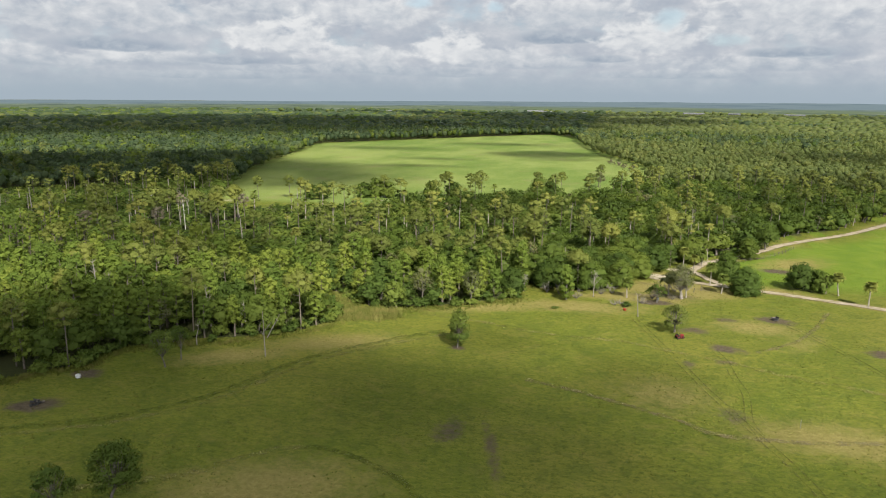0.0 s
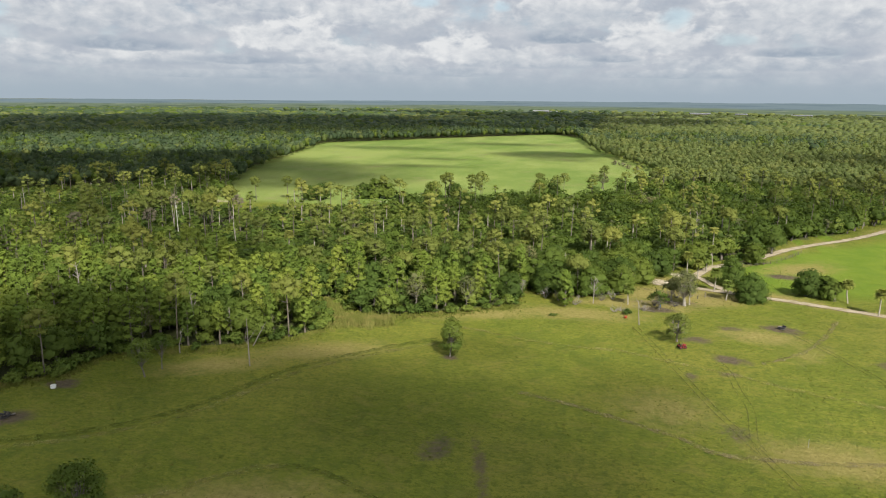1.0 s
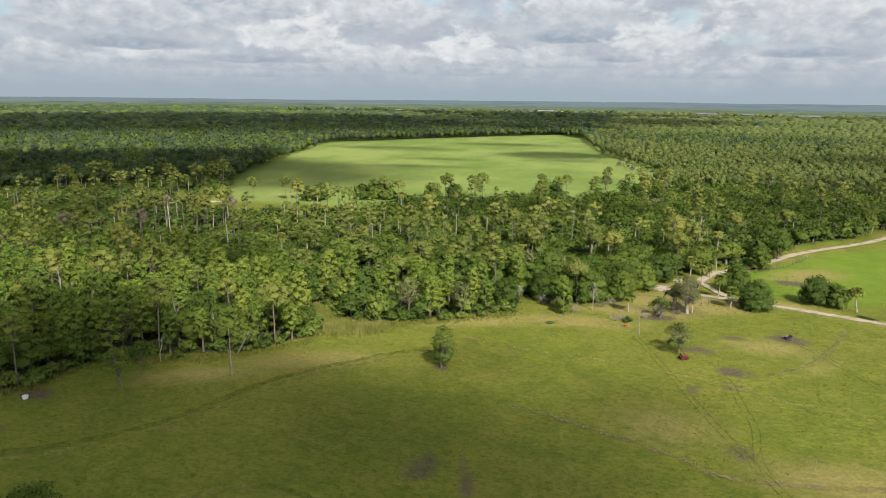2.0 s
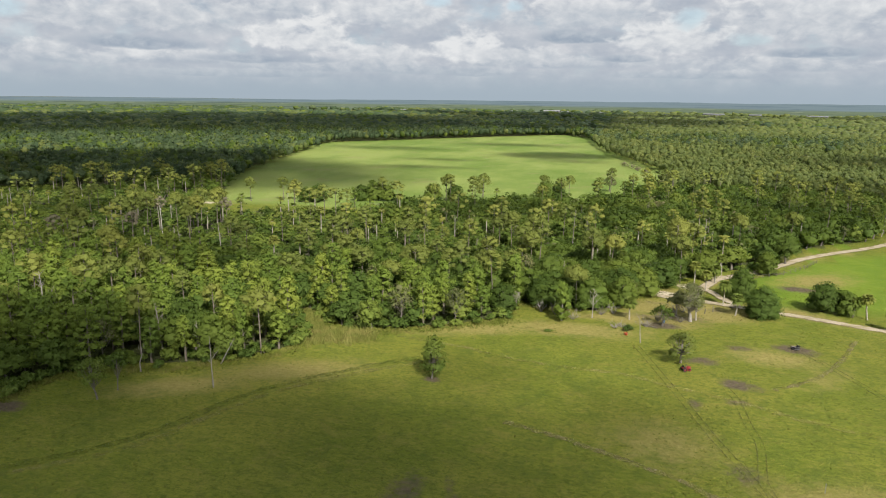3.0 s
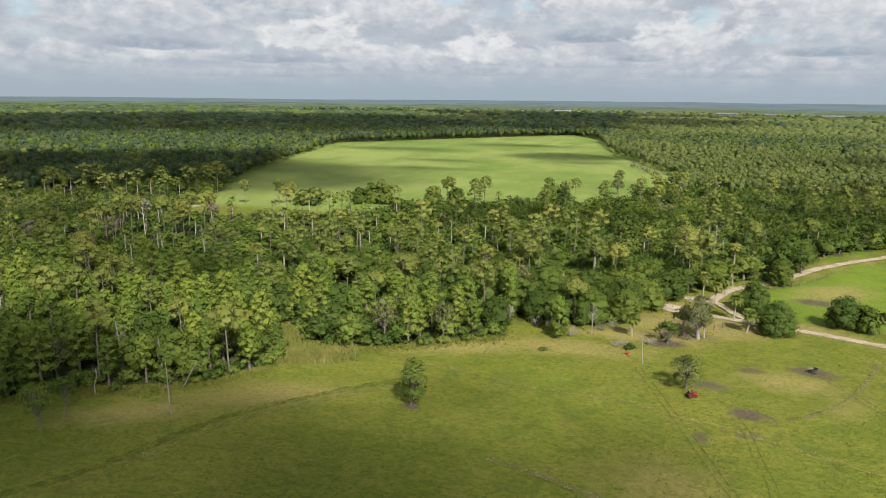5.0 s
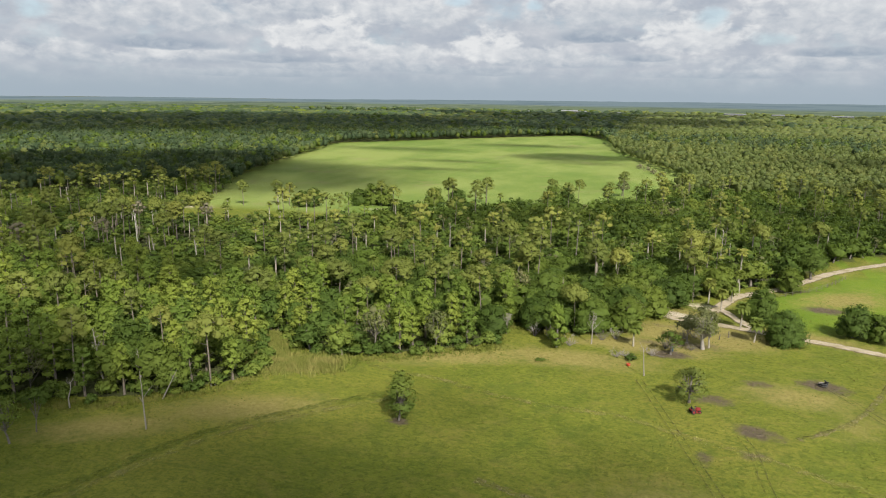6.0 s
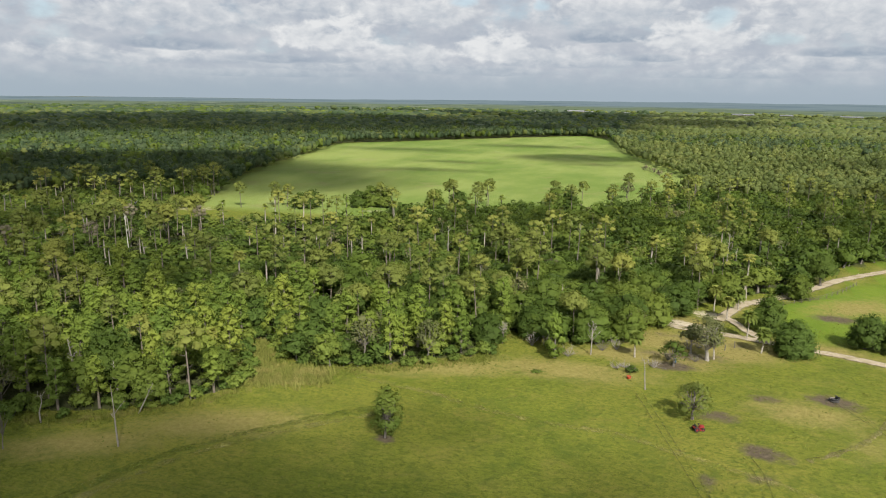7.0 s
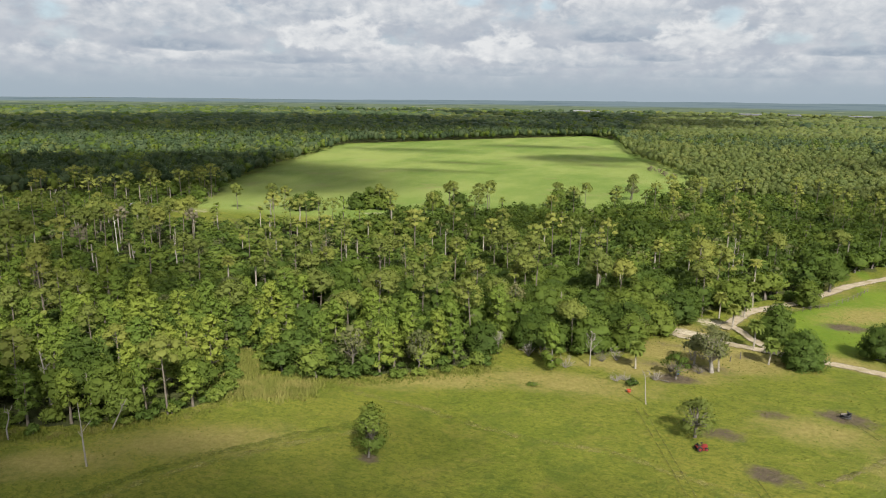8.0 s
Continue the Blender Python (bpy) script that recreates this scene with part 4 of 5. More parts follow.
    for at, high in (((-180.3, 214.4), 17.5), ((-179, 218), 14), ((-208.8, 249), 17), ((-144, 192), 15), ((-178.3, 238.6), 15.5), ((-169, 232.3), 15.5), ((-167, 238), 17.5), ((-142.6, 228.8), 15.5),
                     ((-147.3, 240.6), 17), ((-160.6, 262), 16.5), ((-147.3, 252.7), 18), ((-156.7, 269.6), 16), ((-172, 247), 16), ((-186, 256), 16), ((-152, 247), 16), ((-165, 253), 15.5),
                     ((-0.7, 232.2), 13.5), ((-23.7, 228.1), 14), ((-38.6, 256), 12.9), ((20, 235.6), 14), ((-6.4, 240.6), 10.5), ((61.8, 298.5), 13.5), ((42.6, 285.7), 13.5), ((-34.2, 254.9), 15.5),
                     ((-67.7, 240), 12.5), ((-51, 203.3), 13), ((-75.9, 199.9), 12.7), ((-81.2, 220.5), 11), ((-66.6, 197.8), 12), ((-55, 188.9), 11.5), ((-79.1, 180.5), 13.7), ((-7.8, 200.8), 11)):
        put("pine_tree", at, pine_tree(r, high, 6.2, 22, 58, 0.27, bare=0.70), label="tall slash pine standing above the lower wood", group="pines above the wood")
    for at, high in (((-157, 218), 14.5), ((-168, 246.5), 15), ((-154.9, 249), 15), ((-141, 250), 15.5), ((-176, 205), 14)):
        put("pine_tree", at, pine_tree(r, high, 5.2, 13, 30, 0.22, bare=0.70), leaves="dead", label="dying pine with a brown-grey head above the wood", group="dying pines above the wood")
    put("oak_tree", (-8.0, 436.0), round_tree(r, 9.5, 9.5, 18, 60, 0.4, low=0.2, trunk=0.25, gap=0.25, hearts=30, lump=0.8), leaves="grey", label="open grey-green tree standing in the meadow")
    put("oak_tree", (15.7, 469.0), round_tree(r, 6.5, 10.0, 14, 60, 0.5, low=0.0, trunk=0.25), label="low dark thicket tree in the meadow")
    for at in ((4, 576), (8, 560), (-2, 590), (14, 545)):
        put("oak_tree", at, round_tree(r, 3.4, 6.5, 10, 24, 0.42, low=0.0, trunk=0.12, gap=0.4, hearts=30), leaves="dead", label="low grey scrub tree in the meadow", group="scrub in the meadow")
    put("dead_tree", (-68.8, 129.2), bare_tree(r, 10.2, 2, 0.62), label="slim bare dead pine pole in front of the wood")
    for at, high in (((-71.6, 381), 13.4), ((-74.8, 372), 13), ((-85, 366), 14), ((-88, 369), 13), ((-6.9, 425), 15), ((-190, 260), 17), ((-118, 356), 12), ((-165, 339), 12),
                     ((-160, 341), 11), ((-180, 333), 12), ((-40, 392), 13), ((-28, 400), 12)):
        put("pine_tree", at, pine_tree(r, high, 5.4, 11, 60, 0.36, bare=0.60), label="tall pine against the open meadow", group="pines along the meadow")
    for at, high, wide in (((-122.8, 356), 11, 12), ((-117.0, 358), 10, 10), ((-128.5, 354), 9.5, 10), ((-148.5, 343), 9.5, 11), ((-153, 341), 8, 9), ((-40, 385), 11.5, 12), ((-33, 388), 10, 9), ((-93, 364), 10.5, 11), ((-84, 370), 9.5, 10)):
        put("oak_tree", at, round_tree(r, high, wide, 20, 80, 0.42, low=-0.25), label="dark oak at the meadow's near edge", group="oaks along the meadow")


stand_alone()
LOW = ("oak_tree", "hardwood_tree", "mossy_tree")  # kinds that stay low inside the wood
TOOK = {kind: 0 for kind in KINDS}
VIEW = (4.0, 20.0)


def scatter(near, far, step, seed):
    """Jittered places in the wood between two distances from the flight line."""
    r = np.random.default_rng(seed)
    gx, gy = np.meshgrid(np.arange(-far, far, step), np.arange(-0.2 * far, far, step))
    x = (gx + r.uniform(-0.42, 0.42, gx.shape) * step).ravel() + VIEW[0]
    y = (gy + r.uniform(-0.42, 0.42, gx.shape) * step).ravel() + VIEW[1]
    d, a = np.hypot(x - VIEW[0], y - VIEW[1]), np.degrees(np.arctan2(x - VIEW[0], y - VIEW[1]))
    keep = (d >= near) & (d < far) & (a > -57) & (a < 29) & wooded(x, y) & wooded(x, y - 1.6) & wooded(x + 1.2, y) & wooded(x - 1.2, y)
    if near < 400:
        for hx, hy in HAND:
            keep &= np.hypot(x - hx, y - hy) > 2.6
        keep &= np.minimum(line_distance(x, y, ROAD_UPPER), line_distance(x, y, ROAD_MAIN)) > 3.2
    x, y, d = x[keep], y[keep], d[keep]
    order = np.argsort(d)
    return x[order], y[order], d[order], r


def mixture(x, y):
    """Shares of oak, hardwood, pine, cypress, palm, dead, mossy at a place."""
    if x < -52 and y < 152 - 0.62 * (x + 66) and y < 230:
        return (0.05, 0.26, 0.07, 0.57, 0.01, 0.02, 0.02)
    if x < -22 and y < 202:
        return (0.14, 0.40, 0.03, 0.37, 0.02, 0.01, 0.03)
    if x > -95 and 292 < y < 360:
        return (0.70, 0.18, 0.05, 0.0, 0.02, 0.01, 0.04)
    if x > -22 and y < 330:
        return (0.54, 0.28, 0.07, 0.0, 0.06, 0.01, 0.04)
    if x < -120 and 225 < y < 345:
        return (0.28, 0.55, 0.07, 0.0, 0.04, 0.02, 0.04)
    if y > 335 and x < -150:
        return (0.45, 0.33, 0.19, 0.0, 0.0, 0.0, 0.03)
    if y < 470 and y > 355 and x > -95:
        return (0.50, 0.36, 0.11, 0.0, 0.0, 0.0, 0.03)
    if y > 380:
        return (0.25, 0.45, 0.27, 0.0, 0.0, 0.0, 0.03)
    return (0.42, 0.38, 0.07, 0.01, 0.05, 0.01, 0.06)


def canopy(x, y):
    """How tall the wood grows: lower inside than along its front."""
    if x < -100 and 168 < y < 345:
        return 0.62
    if x > -100 and 292 < y < 360:
        return 1.05
    if 225 < y < 345 and x < 0:
        return 0.74
    return 1.0


def near_wood():
    """Trees that can be told apart, each a thing of its own."""
    r0 = np.random.default_rng(21)
    stock = {kind: [] for kind in KINDS}
    x, y, d, r = scatter(95, 232, 4.7, 3)
    left = []
    names = list(KINDS)
    for px, py in zip(x, y):
        kind = names[r.choice(7, p=mixture(px, py))]
        low = canopy(px, py) if kind in LOW else 1.0
        size, turn, spread = r.uniform(0.82, 1.16) * low, r.uniform(0, 6.28), 1.12 / low ** 0.8
        if TOOK[kind] >= 290:
            left.append((px, py, kind))
            continue
        TOOK[kind] += 1
        if len(stock[kind]) < 6:
            crown, wood = grow(kind, r0, 1)
            stock[kind].append(plant(kind, crown, wood, (px, py), turn, size))
        else:
            first = stock[kind][r.integers(6)]
            copy_thing(first, Matrix.LocRotScale((px, py, 0), Euler((0, 0, turn)), Vector((size * spread, size * spread, size * r.uniform(0.92, 1.1))) / first.scale.x))
    return left


near_wood()


def joined_wood(name, label, spots, rich, r, each=4, spread=(0.8, 1.15)):
    """Trees too many to count: one object of each kind of leaf."""
    by_kind = {}
    for px, py, kind in spots:
        by_kind.setdefault(kind, []).append((px, py))
    for kind, places in by_kind.items():
        stock = []
        for _ in range(each):
            crown, wood = grow(kind, r, rich)
            v, f = join(*(m for m in (crown, wood) if m is not None))
            stock.append((v, f, 0 if crown is None else len(crown[1])))
        verts, faces, tone, slots, base = [], [], [], [], 0
        for px, py in places:
            v, f, leaves = stock[r.integers(each)]
            low = canopy(px, py) if kind in LOW else 1.0
            wide = 1.12 / low ** 0.8
            w = spun(v, r.uniform(0, 6.28), r.uniform(*spread) * low, (0, 0, 0))
            w[:, :3] = w[:, :3] * (wide, wide, 1) + (px, py, 0)
            verts.append(w)
            faces.append(f + base)
            tone.append(np.full(len(v), r.random()))
            slots.append(np.r_[np.zeros(leaves, int), np.ones(len(f) - leaves, int)])
            base += len(v)
        me = mesh_of(name, np.concatenate(verts), np.concatenate(faces), [LEAF_JOINED[KINDS[kind][2]], KINDS[kind][3]], np.concatenate(tone), np.concatenate(slots))
        tagged(new(name, me), label, "woodland", kind="stuff")


def middle_wood():
    x, y, d, r = scatter(232, 430, 5.2, 8)
    names = list(KINDS)
    joined_wood("woodland", "mixed oaks, pines and palms of the wider wood", [(a, b, names[r.choice(7, p=mixture(a, b))]) for a, b in zip(x, y)], 0, r, 6)


middle_wood()


def heads(rng_, count, size, wide, high, lumps=3):
    """A far crown: a few lumps with large tufts over them, or one closed lump where it is tiny."""
    if not count:
        return ICO_V * (wide * 0.5, wide * 0.5, high * 0.5) * rng_.uniform(0.68, 1.25, (12, 1)) + (0, 0, high * 0.46), CAP_F
    made = []
    for k in range(lumps):
        a, u = k * 2.1 + rng_.uniform(0, 1), rng_.uniform(0.14, 0.3)
        c = np.array([math.cos(a) * wide * u, math.sin(a) * wide * u, high * (0.72, 0.56, 0.44)[k] * rng_.uniform(0.9, 1.1)])
        r = np.array([wide * 0.38, wide * 0.38, high * (0.25, 0.32, 0.4)[k]])
        if lumps == 1:
            c, r = np.array([0, 0, high * 0.58]), np.array([wide * 0.5, wide * 0.5, high * 0.40])
        made.append((np.column_stack([ICO_V * r * rng_.uniform(0.5, 1.0, (12, 1)) + c, np.zeros((12, 3))]), CAP_F))
        d = rng_.normal(0, 1, (count, 3))
        d[:, 2] += 0.5
        d /= np.linalg.norm(d, axis=1)[:, None] + 1e-9
        made.append(tufts(rng_, c + d * r * rng_.uniform(0.55, 1.25, (count, 1)), d, size, 0.8, up=0.35, stir=0.45))
    return join(*made)


def far_wood(name, label, near, far, step, count, size, wide, high, seed, each=8, lumps=3):
    x, y, d, r = scatter(near, far, step, seed)
    piney = [(noise.noise((a * 0.004, b * 0.004, 3.0)) + (0.7 if a > -40 and b > 380 else -0.1)) > r.uniform(-0.4, 0.5) for a, b in zip(x, y)]
    stock = [heads(r, count, size, wide * r.uniform(0.8, 1.2), high * r.uniform(0.85, 1.15), lumps) for _ in range(each)]
    # two of these tones carry painted haze; the third is plain oak
    for kind in ("hazed", "hazed_grove", "oak"):
        pick = [i for i in range(len(x)) if (kind == "hazed_grove") == bool(piney[i]) and (piney[i] or (i % 4 != 0) == (kind == "hazed"))]
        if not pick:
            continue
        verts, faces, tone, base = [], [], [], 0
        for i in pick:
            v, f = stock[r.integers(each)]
            scale = r.uniform(0.78, 1.2) * (0.9 if kind == "hazed_grove" else 1.05)
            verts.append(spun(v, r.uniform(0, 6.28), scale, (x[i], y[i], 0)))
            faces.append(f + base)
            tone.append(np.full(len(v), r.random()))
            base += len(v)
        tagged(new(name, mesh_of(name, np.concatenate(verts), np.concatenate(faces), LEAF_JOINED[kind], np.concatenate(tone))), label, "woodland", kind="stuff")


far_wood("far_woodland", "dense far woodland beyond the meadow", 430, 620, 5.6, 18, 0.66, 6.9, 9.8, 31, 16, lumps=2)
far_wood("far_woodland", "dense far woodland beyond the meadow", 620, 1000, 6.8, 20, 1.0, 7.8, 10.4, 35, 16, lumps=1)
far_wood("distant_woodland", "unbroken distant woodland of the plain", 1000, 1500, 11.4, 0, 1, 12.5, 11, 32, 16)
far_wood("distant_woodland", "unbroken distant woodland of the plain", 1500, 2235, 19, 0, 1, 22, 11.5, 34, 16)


def skyline():
    """The rim of the plain, far beyond all else: a glowing backdrop with haze painted into its colours."""
    mat, n = material("painted_far_haze")
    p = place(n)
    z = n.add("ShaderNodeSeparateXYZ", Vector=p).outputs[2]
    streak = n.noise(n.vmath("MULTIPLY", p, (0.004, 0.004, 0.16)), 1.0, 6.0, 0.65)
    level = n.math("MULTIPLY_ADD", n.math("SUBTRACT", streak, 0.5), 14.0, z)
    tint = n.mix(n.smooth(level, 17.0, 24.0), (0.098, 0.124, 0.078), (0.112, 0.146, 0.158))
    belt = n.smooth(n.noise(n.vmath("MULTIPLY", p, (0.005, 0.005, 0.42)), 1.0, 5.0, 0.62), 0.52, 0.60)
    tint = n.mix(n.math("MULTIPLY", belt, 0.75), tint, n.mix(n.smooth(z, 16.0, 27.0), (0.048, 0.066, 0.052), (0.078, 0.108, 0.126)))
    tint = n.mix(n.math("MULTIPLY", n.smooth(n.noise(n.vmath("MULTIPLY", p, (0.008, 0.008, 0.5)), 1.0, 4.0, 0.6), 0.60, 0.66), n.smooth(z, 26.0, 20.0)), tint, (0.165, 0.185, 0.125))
    # the strip glows on its own, showing the painted haze unlit
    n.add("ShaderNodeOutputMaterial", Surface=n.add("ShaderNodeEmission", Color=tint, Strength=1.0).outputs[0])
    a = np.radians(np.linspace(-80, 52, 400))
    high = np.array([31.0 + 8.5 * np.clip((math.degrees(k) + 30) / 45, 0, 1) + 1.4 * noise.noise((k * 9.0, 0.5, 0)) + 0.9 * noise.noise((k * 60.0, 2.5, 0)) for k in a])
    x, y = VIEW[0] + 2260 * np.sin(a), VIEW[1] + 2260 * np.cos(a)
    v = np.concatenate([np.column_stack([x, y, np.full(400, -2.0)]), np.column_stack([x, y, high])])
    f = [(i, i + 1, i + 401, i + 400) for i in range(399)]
    tagged(new("backdrop", mesh_of("backdrop", v, f, mat)), "glowing backdrop strip painted as the hazy blue-green rim of the plain", "horizon", kind="structure")


skyline()


# ---- growth at the wood's edge and in the grass ----
def shrubs():
    r = np.random.default_rng(44)
    stock = []
    spots = []
    line = smooth_line(WOOD_EDGE[2:26], 3.1)
    for px, py in line:
        if r.random() < 0.85:
            spots.append((px + r.uniform(-1.4, 1.4), py + r.uniform(0.2, 3.0)))
    for px, py in smooth_line(WOOD_EDGE[3:25], 2.3):
        spots.append((px + r.uniform(-2.5, 0.5), py + r.uniform(2.5, 6.5)))
    line = smooth_line(WOOD_EDGE[24:37], 2.2)
    for px, py in line:
        spots.append((px + r.uniform(-4.0, -1.8), py + r.uniform(1.0, 3.5)))
    for px, py in spots:
        size, turn = r.uniform(0.6, 1.3), r.uniform(0, 6.28)
        if len(stock) < 5:
            crown, wood = bush(r, r.uniform(1.8, 2.8), r.uniform(2.6, 3.8), 7, 62, 0.30)
            ob = plant("hardwood_tree", crown, wood, (px, py), turn, size, name="shrub", label="leafy green shrub at the wood's edge", group="shrubs along the wood")
            ob["category"] = "shrub"
            stock.append(ob)
        else:
            first = stock[r.integers(5)]
            copy_thing(first, Matrix.LocRotScale((px, py, 0), Euler((0, 0, turn)), Vector((size, size, size)) / first.scale.x))


shrubs()
TUFT = sandy("grass_tufts", (0.084, 0.104, 0.017), (0.115, 0.132, 0.022), (0.15, 0.14, 0.04))
REED = sandy("tall_grass", (0.11, 0.125, 0.026), (0.16, 0.165, 0.040), (0.19, 0.175, 0.055))


def blades(name, label, x, y, high, wide, per, mat, r, fine=0.16):
    """Tufts of grass, each of a few standing blades."""
    k = len(x)
    a = r.uniform(0, 6.28, (k, per))
    lean = r.uniform(0.1, 0.6, (k, per))
    base = np.stack([np.repeat(x[:, None], per, 1), np.repeat(y[:, None], per, 1), np.full((k, per), -0.04)], -1)
    base[..., :2] += r.normal(0, 0.35, (k, per, 2)) * wide[:, None, None]
    out = np.stack([np.cos(a), np.sin(a), 0 * a], -1)
    side = np.stack([-np.sin(a), np.cos(a), 0 * a], -1) * (wide[:, None, None] * fine)
    tip = base + out * (lean * high[:, None])[..., None] + np.array([0, 0, 1.0]) * (high[:, None, None] * r.uniform(0.6, 1.1, (k, per, 1)))
    v = np.stack([base - side, base + side, tip], 2).reshape(-1, 3)
    tagged(new(name, mesh_of(name, v, np.arange(len(v)).reshape(-1, 3), mat)), label, "grass", kind="stuff")


def grass():
    r = np.random.default_rng(61)
    x, y = r.uniform(-125, 85, 60000), 58 + 190 * r.uniform(0, 1, 60000) ** 1.5
    patch = np.array([noise.noise((a * 0.06, b * 0.06, 9.0)) for a, b in zip(x, y)])
    keep = in_poly(x, y - 1, WOOD_EDGE) & (patch > r.uniform(-0.5, 0.35, len(x))) & (np.minimum(line_distance(x, y, ROAD_MAIN), line_distance(x, y, ROAD_UPPER)) > 2.6)
    keep &= np.abs(np.degrees(np.arctan2(x - 4, y - 5)) + 14) < 46
    x, y = x[keep][:10000], y[keep][:10000]
    blades("grass_tufts", "dark tufts of rough grass over the grazed pasture", x, y, r.uniform(0.10, 0.24, len(x)), r.uniform(0.15, 0.34, len(x)), 3, TUFT, r, 0.5)
    edge = smooth_line([(-52, 164.5), (-58, 162.5), (-63.5, 160), (-66, 163), (-69.5, 168), (-72.5, 174)], 0.05)
    pick = edge[r.integers(0, len(edge), 3400)]
    blades("tall_grass", "tall yellow-green reedy grass against the wood", pick[:, 0] + r.normal(0, 2.1, 3400), pick[:, 1] + r.normal(-1.0, 2.3, 3400),
           r.uniform(0.5, 1.5, 3400), r.uniform(0.3, 0.6, 3400), 7, REED, r)
    edge = smooth_line(WOOD_EDGE[2:24], 0.05)
    pick = edge[r.integers(0, len(edge), 5000)]
    blades("tall_grass", "rank green grass along the foot of the wood", pick[:, 0] + r.normal(0, 1.2, 5000), pick[:, 1] + r.normal(-0.2, 1.3, 5000),
           r.uniform(0.3, 0.8, 5000), r.uniform(0.25, 0.45, 5000), 5, TUFT, r)


grass()


# ---- small things on the land ----
def part(name, bm, mat, parent, label="", at=(0, 0, 0), turn=(0, 0, 0)):
    """One mesh under a thing or under a part of it."""
    me = bpy.data.meshes.new(name)
    bm.to_mesh(me)
    bm.free()
    me.materials.append(mat)
    ob = tagged(new(name, me), label)
    ob.parent = parent
    ob.matrix_basis = Matrix.LocRotScale(at, Euler([radians(a) for a in turn]), None)
    return ob


def box(x, y, z, bevel=0.03, taper=1.0):
    bm = bmesh.new()
    bmesh.ops.create_cube(bm, size=1.0)
    for v in bm.verts:
        k = taper if v.co.z > 0 else 1.0
        v.co = Vector((v.co.x * x * k, v.co.y * y * k, v.co.z * z))
    if bevel:
        bmesh.ops.bevel(bm, geom=bm.edges[:], offset=bevel, segments=2, affect="EDGES")
    return bm


def lathe(profile, sides=16):
    """A turned shape from (radius, height) pairs, closed at both ends."""
    bm = bmesh.new()
    rings = [[bm.verts.new((r * math.cos(k * 2 * math.pi / sides), r * math.sin(k * 2 * math.pi / sides), z)) for k in range(sides)] for r, z in profile]
    for a, b in zip(rings, rings[1:]):
        for k in range(sides):
            bm.faces.new((a[k], a[(k + 1) % sides], b[(k + 1) % sides], b[k]))
    bm.faces.new(rings[0][::-1])
    bm.faces.new(rings[-1])
    return bm


def tube_bm(points, radii, sides=6):
    v, f = tube(points, radii, sides)
    bm = bmesh.new()
    made = [bm.verts.new(p) for p in v]
    for tri in f:
        bm.faces.new([made[i] for i in tri])
    return bm


def thing(name, at, label, category, turn=0.0, group="", lean=0.0):
    ob = tagged(new(name, None), label, category, group)
    ob.matrix_basis = Matrix.LocRotScale((at[0], at[1], at[2] if len(at) > 2 else 0.0), Euler((radians(lean), 0, radians(turn))), None)
    return ob


RED = plain("red_paint", (0.13, 0.010, 0.010), (0.20, 0.018, 0.016), rough=0.55, bump=0.1, spec=0.5)
RUBBER = plain("black_rubber", (0.014, 0.014, 0.014), (0.035, 0.034, 0.032), rough=0.85)
CHAR = plain("charred_wood", (0.012, 0.012, 0.013), (0.06, 0.06, 0.065), 2.0)
ASH = plain("grey_ash", (0.022, 0.021, 0.02), (0.06, 0.057, 0.055), 2.0)
BLUE = plain("blue_plastic", (0.05, 0.11, 0.20), (0.08, 0.16, 0.27), rough=0.5, bump=0.1, spec=0.5)
ORANGE = plain("orange_plastic", (0.28, 0.04, 0.012), (0.38, 0.06, 0.02), rough=0.55, bump=0.1, spec=0.5)
WHITE = plain("white_plastic", (0.62, 0.62, 0.60), (0.80, 0.80, 0.78), rough=0.5, bump=0.1)
STEEL = plain("dull_steel", (0.30, 0.30, 0.30), (0.45, 0.45, 0.45), rough=0.45, metal=0.8)
TIN = plain("white_tin_roof", (0.20, 0.21, 0.22), (0.30, 0.31, 0.32), 0.6, rough=0.4, bump=0.15, spec=0.5)
TIMBER = plain("grey_timber", (0.08, 0.07, 0.058), (0.16, 0.14, 0.115), 2.0)
WALL = plain("pale_wall", (0.15, 0.145, 0.13), (0.22, 0.21, 0.195), 0.4)
DULL_TIN = plain("dull_tin_roof", (0.13, 0.135, 0.14), (0.20, 0.205, 0.21), 0.4, rough=0.6)
DOOR = plain("dark_door", (0.08, 0.085, 0.09), (0.14, 0.145, 0.15), 0.5)


